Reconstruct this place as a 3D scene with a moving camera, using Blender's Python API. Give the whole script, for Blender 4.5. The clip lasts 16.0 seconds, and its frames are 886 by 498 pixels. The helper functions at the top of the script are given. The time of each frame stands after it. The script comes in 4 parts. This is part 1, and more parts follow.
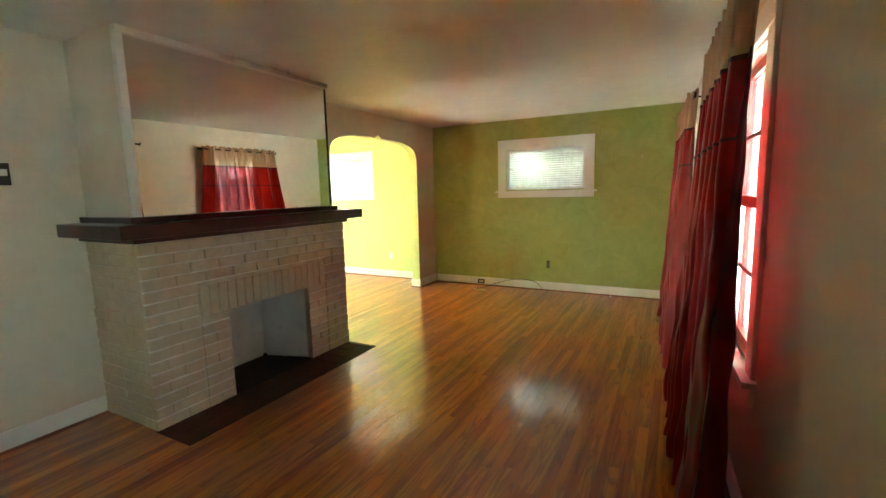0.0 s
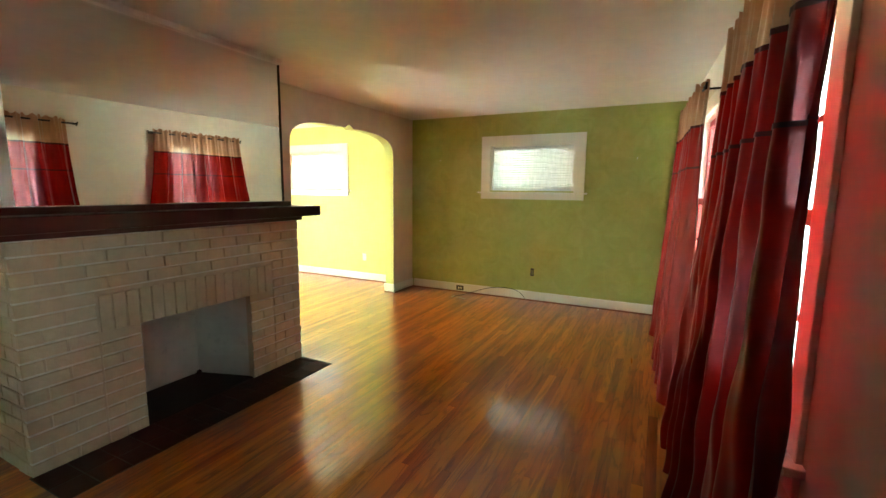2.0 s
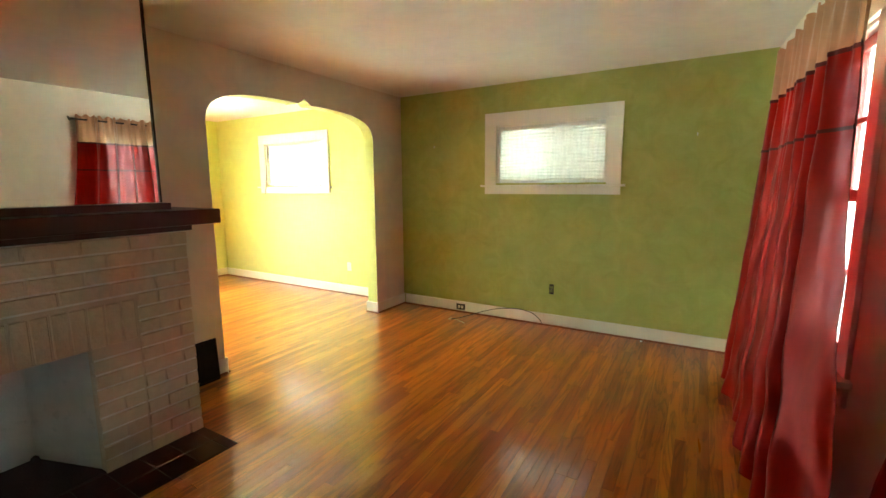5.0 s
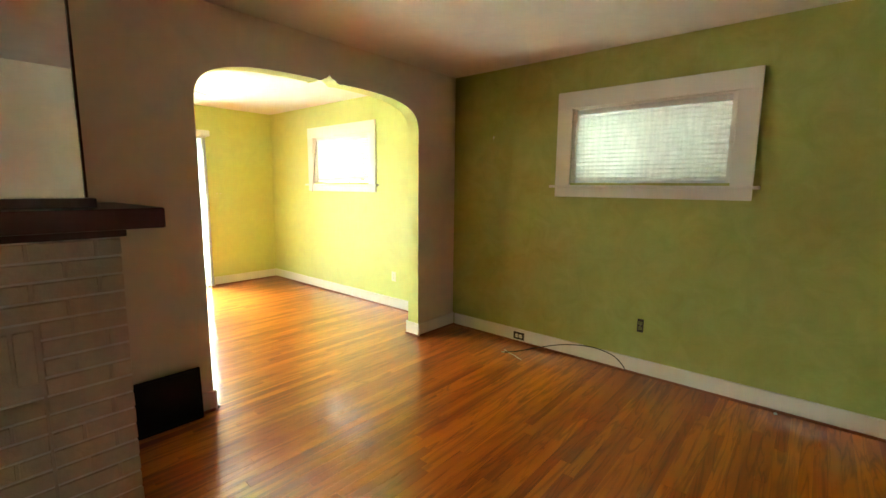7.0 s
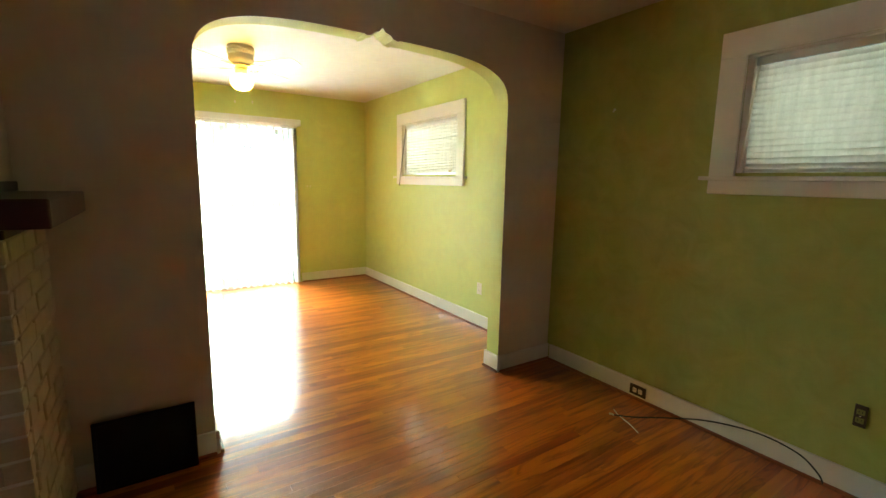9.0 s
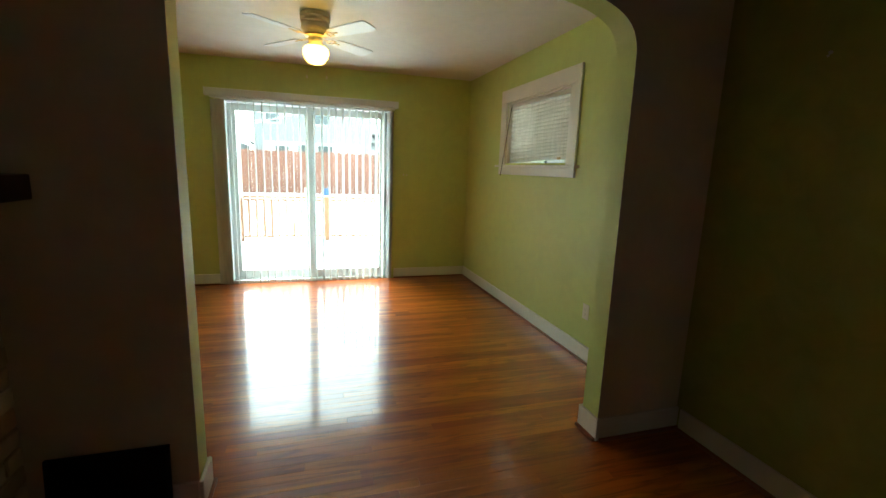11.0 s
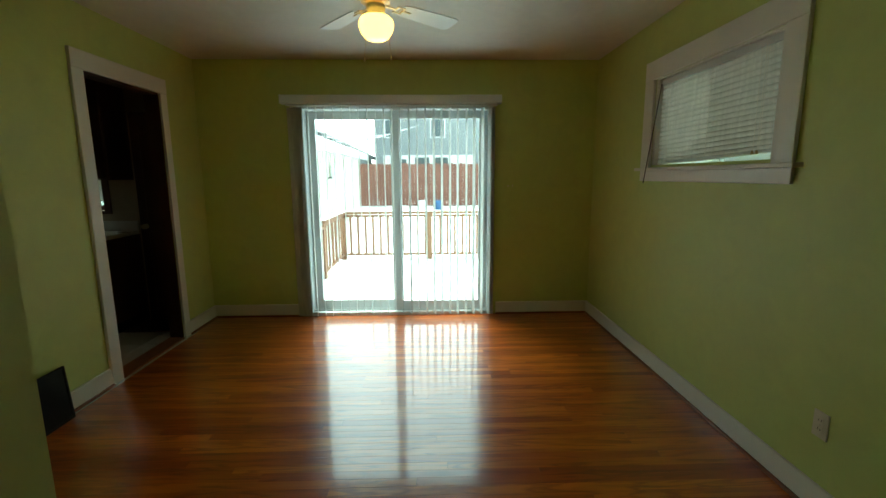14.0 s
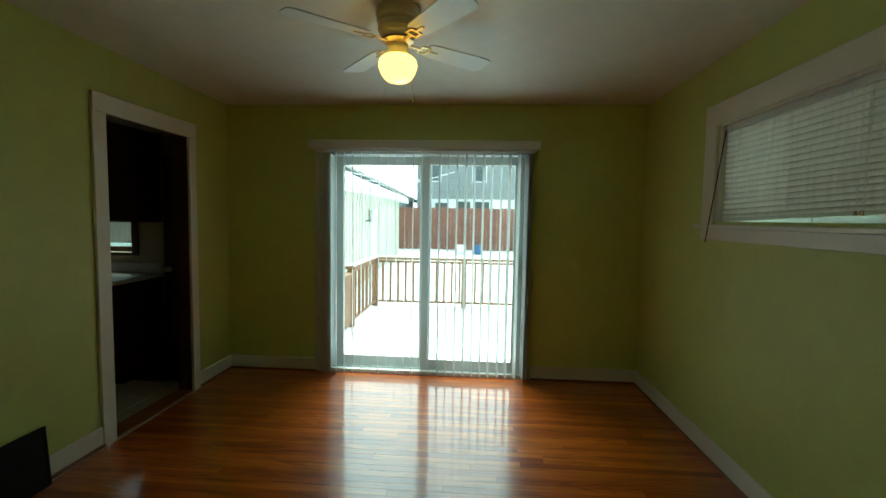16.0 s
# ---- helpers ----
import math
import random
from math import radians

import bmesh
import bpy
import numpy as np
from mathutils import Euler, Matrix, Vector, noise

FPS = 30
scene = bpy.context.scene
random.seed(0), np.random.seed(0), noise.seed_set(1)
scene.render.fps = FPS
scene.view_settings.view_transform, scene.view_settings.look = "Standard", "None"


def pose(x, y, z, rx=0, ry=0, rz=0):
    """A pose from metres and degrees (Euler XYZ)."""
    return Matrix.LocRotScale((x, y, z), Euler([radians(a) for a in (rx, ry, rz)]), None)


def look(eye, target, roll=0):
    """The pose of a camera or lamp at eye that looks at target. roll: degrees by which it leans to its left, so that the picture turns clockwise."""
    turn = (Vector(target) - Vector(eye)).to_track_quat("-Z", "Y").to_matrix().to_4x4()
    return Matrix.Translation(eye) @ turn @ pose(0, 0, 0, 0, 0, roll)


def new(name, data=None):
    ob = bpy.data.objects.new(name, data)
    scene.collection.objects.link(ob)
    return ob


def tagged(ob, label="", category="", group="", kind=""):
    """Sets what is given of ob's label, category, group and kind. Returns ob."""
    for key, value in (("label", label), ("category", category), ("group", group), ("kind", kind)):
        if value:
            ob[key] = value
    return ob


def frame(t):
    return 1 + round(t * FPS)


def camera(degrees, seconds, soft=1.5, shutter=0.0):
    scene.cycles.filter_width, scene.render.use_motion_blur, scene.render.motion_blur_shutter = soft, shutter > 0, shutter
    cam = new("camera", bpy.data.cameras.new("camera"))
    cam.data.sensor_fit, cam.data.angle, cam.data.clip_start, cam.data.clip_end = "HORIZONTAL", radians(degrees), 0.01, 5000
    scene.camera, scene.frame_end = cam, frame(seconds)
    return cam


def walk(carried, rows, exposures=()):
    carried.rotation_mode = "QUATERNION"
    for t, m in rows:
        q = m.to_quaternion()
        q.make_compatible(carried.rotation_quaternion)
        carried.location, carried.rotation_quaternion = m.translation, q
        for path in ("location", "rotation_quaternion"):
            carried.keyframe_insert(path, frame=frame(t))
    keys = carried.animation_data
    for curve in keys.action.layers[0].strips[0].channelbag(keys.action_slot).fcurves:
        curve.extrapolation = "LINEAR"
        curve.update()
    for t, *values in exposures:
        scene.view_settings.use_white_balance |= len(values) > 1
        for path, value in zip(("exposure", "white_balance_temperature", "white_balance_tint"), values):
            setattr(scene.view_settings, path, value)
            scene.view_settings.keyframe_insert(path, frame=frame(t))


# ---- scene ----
cam = camera(90.8, 16.0)
PATH = [
    (0, (0.35, -0.193, 1.499), (-0.584, 1.556, 1.236), -1.4),
    (0.5, (0.318, -0.123, 1.48), (-0.536, 1.663, 1.195), -1.2),
    (1, (0.321, 0.008, 1.49), (-0.554, 1.785, 1.217), -0.5),
    (1.5, (0.307, 0.171, 1.494), (-0.618, 1.925, 1.229), 0.4),
    (2, (0.246, 0.356, 1.49), (-0.639, 2.129, 1.222), 0.6),
    (2.5, (0.187, 0.577, 1.495), (-0.708, 2.346, 1.234), 0.1),
    (3, (0.159, 0.809, 1.49), (-0.738, 2.577, 1.229), 0.1),
    (5.5, (-0.049, 1.964, 1.458), (-1.11, 3.633, 1.163), 0.1),
    (6, (-0.141, 2.184, 1.45), (-1.253, 3.821, 1.157), 0.8),
    (6.5, (-0.239, 2.391, 1.457), (-1.402, 3.994, 1.186), 0.6),
    (7, (-0.306, 2.635, 1.443), (-1.597, 4.137, 1.163), 0.6),
    (7.5, (-0.397, 2.862, 1.425), (-1.762, 4.291, 1.12), 0.4),
    (8, (-0.539, 3.088, 1.426), (-1.96, 4.465, 1.136), 0.9),
    (8.5, (-0.672, 3.284, 1.415), (-2.194, 4.543, 1.101), 0.4),
    (9, (-0.794, 3.503, 1.412), (-2.439, 4.599, 1.109), 1.1),
    (11.5, (-1.578, 4.234, 1.407), (-3.485, 4.736, 1.071), 1.3),
    (12, (-1.795, 4.296, 1.42), (-3.726, 4.726, 1.123), 0.6),
    (12.5, (-1.952, 4.349, 1.403), (-3.899, 4.673, 1.077), 0.4),
    (13, (-2.123, 4.425, 1.425), (-4.087, 4.621, 1.101), 0.3),
    (13.5, (-2.273, 4.49, 1.426), (-4.244, 4.609, 1.112), -0.1),
    (14, (-2.44, 4.504, 1.419), (-4.412, 4.559, 1.09), -0.3),
    (14.5, (-2.581, 4.518, 1.417), (-4.551, 4.521, 1.076), -0.5),
    (15, (-2.668, 4.557, 1.414), (-4.64, 4.568, 1.081), -0.3),
    (15.5, (-2.751, 4.586, 1.456), (-4.737, 4.511, 1.233), 0.5),
    (16, (-2.796, 4.604, 1.479), (-4.786, 4.473, 1.341), 1.0),
]
EXPOSURES = [
    (0.0, 6.8, 6250, -18),
    (3.0, 6.8, 6300, -18),
    (5.5, 6.8, 6500, -18),
    (7.0, 6.35, 6650, -18),
    (9.0, 5.45, 6800, -18),
    (11.3, 3.45, 6200, -17),
    (12.5, 2.9, 6050, -26),
    (14.0, 2.68, 6050, -27),
    (15.2, 2.6, 5950, -28),
    (16.0, 2.3, 5900, -29),
]
walk(cam, [(t, look(eye, target, roll)) for t, eye, target, roll in PATH], EXPOSURES)
SKY, LAMP_LIVING, LAMP_DINING, GLOBE_GLOW = 0.15, 0.8, 3.0, 1.0
WOOD_DARK, WOOD_LIGHT, WOOD_VEIN = (0.33, 0.056, 0.006), (0.66, 0.178, 0.017), (0.12, 0.016, 0.0025)
VANE_TURN = 12.0


# ---- world, sun, lamps ----
world = bpy.data.worlds.new("sky_world")
scene.world = world
world.use_nodes = True
wn = world.node_tree
wn.nodes.clear()
sky = wn.nodes.new("ShaderNodeTexSky")
sky.sky_type, sky.sun_disc = "NISHITA", False
sky.sun_elevation, sky.sun_rotation = radians(62), radians(252)
pale = wn.nodes.new("ShaderNodeHueSaturation")
pale.inputs["Saturation"].default_value = 0.22
bg = wn.nodes.new("ShaderNodeBackground")
bg.inputs["Strength"].default_value = SKY
wout = wn.nodes.new("ShaderNodeOutputWorld")
wn.links.new(sky.outputs[0], pale.inputs["Color"])
wn.links.new(pale.outputs[0], bg.inputs[0])
wn.links.new(bg.outputs[0], wout.inputs[0])
sun = new("sun", bpy.data.lights.new("sun", "SUN"))
sun.data.energy, sun.data.angle, sun.data.color = 1.5, radians(45), (1.0, 0.97, 0.93)
sun.matrix_basis = look((0, 0, 30), (15, 5, 0))


def window_lamp(x, z, w, h, watts, y=None):
    """Skylight in a window's opening."""
    la = bpy.data.lights.new("window_light", "AREA")
    la.shape, la.size, la.size_y, la.energy, la.color = "RECTANGLE", w, h, watts, (0.93, 0.97, 1.0)
    ob = new("window_light", la)
    ob.matrix_basis = look((x, 6.42, z), (x, 5.0, z)) if y is None else look((x, y, z), (x, y + 1, z))
    return ob


window_lamp(-1.348, 1.79, 1.3, 0.75, LAMP_LIVING)
window_lamp(-5.085, 1.79, 1.3, 0.75, LAMP_DINING)


# ---- materials ----


def nodes_of(name):
    m = bpy.data.materials.new(name)
    m.use_nodes = True
    nt = m.node_tree
    return m, nt, nt.nodes["Principled BSDF"]


def node(nt, kind, **values):
    n = nt.nodes.new(kind)
    for k, v in values.items():
        n.inputs[k].default_value = v
    return n


def mixed(nt, fac, a, b, blend="MIX"):
    n = nt.nodes.new("ShaderNodeMix")
    n.data_type, n.blend_type = "RGBA", blend
    for sock, v in ((n.inputs[0], fac), (n.inputs[6], a), (n.inputs[7], b)):
        if isinstance(v, (float, int)):
            sock.default_value = v
        elif isinstance(v, tuple):
            sock.default_value = (*v, 1) if len(v) == 3 else v
        else:
            nt.links.new(v, sock)
    return n.outputs[2]


def ramp(nt, fac, lo, hi):
    n = nt.nodes.new("ShaderNodeMapRange")
    nt.links.new(fac, n.inputs[0])
    n.inputs[1].default_value, n.inputs[2].default_value = lo, hi
    return n.outputs[0]


def math2(nt, op, a, b):
    n = nt.nodes.new("ShaderNodeMath")
    n.operation = op
    for sock, v in zip(n.inputs, (a, b)):
        if isinstance(v, (float, int)):
            sock.default_value = v
        else:
            nt.links.new(v, sock)
    return n.outputs[0]


def place(nt, scale=(1, 1, 1), shift=None):
    geo = nt.nodes.new("ShaderNodeNewGeometry")
    mp = nt.nodes.new("ShaderNodeMapping")
    mp.inputs["Scale"].default_value = scale
    nt.links.new(geo.outputs["Position"], mp.inputs["Vector"])
    if shift is not None:
        nt.links.new(shift, mp.inputs["Location"])
    return mp.outputs[0]


def noise_of(nt, vec, scale, detail=4.0, rough=0.55, distort=0.0):
    n = node(nt, "ShaderNodeTexNoise", Scale=scale, Detail=detail, Roughness=rough, Distortion=distort)
    nt.links.new(vec, n.inputs["Vector"])
    return n.outputs[0]


def bump(nt, bsdf, height, strength, dist=0.01, prior=None):
    b = node(nt, "ShaderNodeBump", Strength=strength, Distance=dist)
    nt.links.new(height, b.inputs["Height"])
    if prior is not None:
        nt.links.new(prior, b.inputs["Normal"])
    nt.links.new(b.outputs[0], bsdf.inputs["Normal"])
    return b.outputs[0]


def surface(name, color, rough=0.6, metal=0.0, var=0.12, big=1.5, fine=40.0, relief=0.15, dist=0.004, stain=None, stain_at=(0.58, 0.75), coat=0.0, spec=0.5):
    """A plain painted or solid surface with slow and fine variation."""
    m, nt, b = nodes_of(name)
    v = place(nt)
    slow, quick = noise_of(nt, v, big, 5), noise_of(nt, v, fine, 3)
    dark = tuple(c * (1 - var) for c in color)
    lite = tuple(min(1, c * (1 + var * 0.7)) for c in color)
    col = mixed(nt, ramp(nt, slow, 0.3, 0.7), dark, lite)
    col = mixed(nt, math2(nt, "MULTIPLY", quick, var * 0.6), col, tuple(c * 0.75 for c in color))
    if stain:
        col = mixed(nt, math2(nt, "MULTIPLY", ramp(nt, noise_of(nt, v, big * 2.7, 8, 0.65), *stain_at), 0.5), col, stain)
    nt.links.new(col, b.inputs["Base Color"])
    b.inputs["Metallic"].default_value, b.inputs["Specular IOR Level"].default_value = metal, spec
    b.inputs["Coat Weight"].default_value = coat
    nt.links.new(math2(nt, "ADD", rough - 0.08, math2(nt, "MULTIPLY", slow, 0.16)), b.inputs["Roughness"])
    if relief:
        bump(nt, b, quick, relief, dist)
    return m


def plaster(name, color, mottled=None, relief=0.12):
    """Rolled wall paint over old plaster: slow unevenness, roller texture, faint scuffs."""
    m, nt, b = nodes_of(name)
    v = place(nt)
    n1, n2, n3 = noise_of(nt, v, 1.1, 4), noise_of(nt, v, 5.5, 6, 0.62, 0.9), noise_of(nt, v, 170.0, 2)
    lo = mottled[0] if mottled else tuple(c * 0.94 for c in color)
    hi = mottled[1] if mottled else tuple(min(1, c * 1.04) for c in color)
    col = mixed(nt, ramp(nt, n2, 0.32, 0.68), lo, hi)
    col = mixed(nt, math2(nt, "MULTIPLY", ramp(nt, n1, 0.40, 0.75), 0.4), col, color)
    nt.links.new(col, b.inputs["Base Color"])
    nt.links.new(math2(nt, "ADD", 0.42, math2(nt, "MULTIPLY", n2, 0.2)), b.inputs["Roughness"])
    first = bump(nt, b, n2, 0.12, 0.01)
    bump(nt, b, n3, relief, 0.002, first)
    return m


def oak_floor():
    """Red-brown varnished oak strips, each a shade of its own, with drawn-out grain."""
    m, nt, b = nodes_of("varnished_oak")
    info, geo = nt.nodes.new("ShaderNodeObjectInfo"), nt.nodes.new("ShaderNodeNewGeometry")
    rnd = math2(nt, "FRACT", math2(nt, "ADD", info.outputs["Random"], geo.outputs["Random Per Island"]), 0.0)
    rnd2 = math2(nt, "FRACT", math2(nt, "MULTIPLY", rnd, 37.7), 0.0)
    comb = nt.nodes.new("ShaderNodeCombineXYZ")
    nt.links.new(math2(nt, "MULTIPLY", rnd, 61.0), comb.inputs[0])
    nt.links.new(math2(nt, "MULTIPLY", rnd2, 83.0), comb.inputs[1])
    v = place(nt, (1, 0.085, 1), comb.outputs[0])
    fig = noise_of(nt, v, 9.0, 3, 0.5, 1.6)
    rings = math2(nt, "PINGPONG", math2(nt, "MULTIPLY", fig, 9.0), 1.0)
    streak = noise_of(nt, place(nt, (1, 0.06, 1), comb.outputs[0]), 18.0, 5, 0.6, 0.7)
    pores = noise_of(nt, place(nt, (1, 0.03, 1), comb.outputs[0]), 420.0, 2)
    base = mixed(nt, rnd2, WOOD_DARK, WOOD_LIGHT)
    base = mixed(nt, math2(nt, "MULTIPLY", ramp(nt, rings, 0.55, 0.95), 0.5), base, WOOD_VEIN)
    base = mixed(nt, math2(nt, "MULTIPLY", ramp(nt, streak, 0.52, 0.68), 0.5), base, WOOD_VEIN)
    base = mixed(nt, math2(nt, "MULTIPLY", ramp(nt, streak, 0.46, 0.30), 0.4), base, WOOD_LIGHT)
    base = mixed(nt, math2(nt, "MULTIPLY", pores, 0.15), base, WOOD_VEIN)
    slow = noise_of(nt, place(nt, (1, 0.16, 1), comb.outputs[0]), 9.0, 3)
    base = mixed(nt, math2(nt, "MULTIPLY", ramp(nt, slow, 0.52, 0.74), 0.45), base, WOOD_VEIN)
    nt.links.new(base, b.inputs["Base Color"])
    nt.links.new(math2(nt, "ADD", 0.24, math2(nt, "MULTIPLY", streak, 0.12)), b.inputs["Roughness"])
    b.inputs["Specular IOR Level"].default_value, b.inputs["Coat IOR"].default_value = 0.4, 1.62
    b.inputs["Coat Weight"].default_value, b.inputs["Coat Roughness"].default_value = 0.95, 0.10
    wave = noise_of(nt, place(nt, (1, 0.3, 1), comb.outputs[0]), 26.0, 2)
    first = bump(nt, b, wave, 0.10, 0.0025)
    bump(nt, b, pores, 0.08, 0.001, first)
    return m


def wood(name, dark, light, along="x", rough=0.45, scale=9.0, coat=0.0):
    m, nt, b = nodes_of(name)
    s = {"x": (0.1, 1, 1), "y": (1, 0.1, 1), "z": (1, 1, 0.1)}[along]
    fig = noise_of(nt, place(nt, s), scale, 7, 0.62, 1.0)
    fine = noise_of(nt, place(nt, s), scale * 14, 3)
    info = nt.nodes.new("ShaderNodeObjectInfo")
    col = mixed(nt, ramp(nt, fig, 0.3, 0.7), dark, light)
    col = mixed(nt, math2(nt, "MULTIPLY", fine, 0.35), col, tuple(c * 0.6 for c in dark))
    col = mixed(nt, math2(nt, "MULTIPLY", info.outputs["Random"], 0.35), col, tuple(c * 0.7 for c in dark))
    nt.links.new(col, b.inputs["Base Color"])
    b.inputs["Roughness"].default_value, b.inputs["Coat Weight"].default_value = rough, coat
    bump(nt, b, fine, 0.2, 0.002)
    return m


def painted_brick(name, color):
    m, nt, b = nodes_of(name)
    v = place(nt)
    info, geo = nt.nodes.new("ShaderNodeObjectInfo"), nt.nodes.new("ShaderNodeNewGeometry")
    n1, n2, n3 = noise_of(nt, v, 18.0, 6, 0.65), noise_of(nt, v, 120.0, 4, 0.7), noise_of(nt, v, 3.0, 4)
    col = mixed(nt, ramp(nt, n1, 0.3, 0.72), tuple(c * 0.80 for c in color), color)
    col = mixed(nt, math2(nt, "MULTIPLY", info.outputs["Random"], 0.3), col, tuple(c * 0.82 for c in color))
    col = mixed(nt, math2(nt, "MULTIPLY", ramp(nt, n3, 0.5, 0.75), 0.3), col, (0.55, 0.49, 0.41))
    nt.links.new(col, b.inputs["Base Color"])
    b.inputs["Roughness"].default_value = 0.55
    first = bump(nt, b, n1, 0.5, 0.012)
    bump(nt, b, n2, 0.45, 0.003, first)
    return m


def cloth(name, color, through_color, share=0.35, rough=0.42, sheen=0.08, sheer=0.0, sheer_color=(1, 1, 1), spec=0.5):
    """Thin satin that lets part of the daylight through."""
    m, nt, b = nodes_of(name)
    v = place(nt, (1, 1, 0.15))
    weave, slub = noise_of(nt, place(nt), 420.0, 2), noise_of(nt, v, 38.0, 4)
    col = mixed(nt, ramp(nt, slub, 0.3, 0.7), tuple(c * 0.8 for c in color), color)
    nt.links.new(col, b.inputs["Base Color"])
    b.inputs["Roughness"].default_value, b.inputs["Sheen Weight"].default_value = rough, sheen
    b.inputs["Sheen Tint"].default_value = (*color, 1)
    b.inputs["Specular IOR Level"].default_value = spec
    b.inputs["Specular Tint"].default_value = (*(min(1.0, c / max(color)) for c in color), 1)
    first = bump(nt, b, slub, 0.08, 0.004)
    bump(nt, b, weave, 0.1, 0.001, first)
    tr = node(nt, "ShaderNodeBsdfTranslucent", Color=(*through_color, 1))
    mx = nt.nodes.new("ShaderNodeMixShader")
    mx.inputs[0].default_value = share
    nt.links.new(b.outputs[0], mx.inputs[1])
    nt.links.new(tr.outputs[0], mx.inputs[2])
    last = mx.outputs[0]
    if sheer:
        clear = node(nt, "ShaderNodeBsdfTransparent", Color=(*sheer_color, 1))
        m2 = nt.nodes.new("ShaderNodeMixShader")
        m2.inputs[0].default_value = sheer
        nt.links.new(last, m2.inputs[1])
        nt.links.new(clear.outputs[0], m2.inputs[2])
        last = m2.outputs[0]
    nt.links.new(last, nt.nodes["Material Output"].inputs[0])
    return m


def clear_glass(name, tint=(0.87, 0.87, 0.88), gloss=0.25):
    m, nt, b = nodes_of(name)
    tr = node(nt, "ShaderNodeBsdfTransparent", Color=(*tint, 1))
    gl = node(nt, "ShaderNodeBsdfGlossy", Roughness=0.02)
    fr = node(nt, "ShaderNodeFresnel", IOR=1.45)
    mx = nt.nodes.new("ShaderNodeMixShader")
    nt.links.new(math2(nt, "MULTIPLY", fr.outputs[0], gloss), mx.inputs[0])
    nt.links.new(tr.outputs[0], mx.inputs[1])
    nt.links.new(gl.outputs[0], mx.inputs[2])
    nt.links.new(mx.outputs[0], nt.nodes["Material Output"].inputs[0])
    return m


def glowing(name, color, strength):
    m, nt, b = nodes_of(name)
    b.inputs["Base Color"].default_value = (0.85, 0.8, 0.7, 1)
    b.inputs["Roughness"].default_value = 0.25
    b.inputs["Emission Color"].default_value = (*color, 1)
    b.inputs["Emission Strength"].default_value = strength
    return m


def silvered():
    m, nt, b = nodes_of("mirror_glass")
    b.inputs["Base Color"].default_value = (0.80, 0.81, 0.79, 1)
    b.inputs["Metallic"].default_value, b.inputs["Roughness"].default_value = 1.0, 0.008
    return m


def mesh_screen():
    m, nt, b = nodes_of("insect_screen")
    tr = node(nt, "ShaderNodeBsdfTransparent", Color=(1, 1, 1, 1))
    b.inputs["Base Color"].default_value = (0.08, 0.08, 0.08, 1)
    mx = nt.nodes.new("ShaderNodeMixShader")
    mx.inputs[0].default_value = 0.3
    nt.links.new(tr.outputs[0], mx.inputs[1])
    nt.links.new(b.outputs[0], mx.inputs[2])
    nt.links.new(mx.outputs[0], nt.nodes["Material Output"].inputs[0])
    return m


CREAM = plaster("cream_wall_paint", (0.66, 0.595, 0.475))
GREEN = plaster("olive_wall_paint", (0.375, 0.402, 0.100), ((0.33, 0.355, 0.078), (0.42, 0.445, 0.125)), 0.2)
LIME = plaster("lime_wall_paint", (0.55, 0.61, 0.20))
CEIL = plaster("ceiling_paint", (0.72, 0.69, 0.63))
KITCHEN_WALL = plaster("kitchen_wall_paint", (0.42, 0.33, 0.22))
TRIM = surface("white_trim_paint", (0.76, 0.74, 0.69), 0.35, var=0.05, fine=60, relief=0.06)
OAK = oak_floor()
SHOE = wood("stained_shoe_moulding", (0.20, 0.055, 0.018), (0.34, 0.11, 0.035), "x", 0.3)
SHOE_Y = wood("stained_shoe_moulding_long", (0.20, 0.055, 0.018), (0.34, 0.11, 0.035), "y", 0.3)
MANTEL = wood("dark_mahogany", (0.028, 0.006, 0.004), (0.075, 0.015, 0.010), "y", 0.28, 7.0, 0.3)
# Paler than the mortar, for the light caught along brick ledges.
LIT_JOINT = surface("lit_joint_paint", (0.70, 0.66, 0.59), 0.7, var=0.2, big=9, fine=120, relief=0.5)
BRICK = painted_brick("painted_brick", (0.60, 0.49, 0.345))
MORTAR = surface("painted_mortar", (0.52, 0.43, 0.32), 0.75, var=0.15, big=8, fine=130, relief=0.6)
FIREBOX = surface("firebox_paint", (0.56, 0.53, 0.49), 0.7, var=0.12, big=5, fine=70, relief=0.4, stain=(0.3, 0.28, 0.26))
HEARTH = surface("hearth_tile", (0.070, 0.019, 0.012), 0.6, var=0.35, big=7, fine=50, relief=0.3, spec=0.12)
GROUT = surface("hearth_grout", (0.06, 0.035, 0.025), 0.8, var=0.2, big=8, fine=90)
SOOT = surface("soot", (0.034, 0.012, 0.008), 0.9, var=0.3, big=9, fine=80, relief=0.6)
MIRROR = silvered()
RED = cloth("red_satin", (0.22, 0.005, 0.004), (0.62, 0.03, 0.035), 0.008, 0.36, 0.0, 0.036, (0.95, 0.30, 0.35), 0.4)
TAN = cloth("tan_satin", (0.48, 0.26, 0.15), (0.70, 0.45, 0.27), 0.02, 0.42, 0.0, 0.045, (0.95, 0.62, 0.45))
SEAM = cloth("dark_ribbon", (0.035, 0.006, 0.006), (0.06, 0.01, 0.01), 0.1)
SLAT = cloth("vinyl_slat", (0.74, 0.73, 0.66), (0.80, 0.79, 0.70), 0.022, 0.35, 0.0)
VANE = cloth("vinyl_vane", (0.66, 0.68, 0.68), (0.80, 0.84, 0.86), 0.03, 0.4, 0.0)
IRON = surface("dark_iron", (0.03, 0.022, 0.018), 0.4, 0.8, var=0.3, big=20, fine=90)
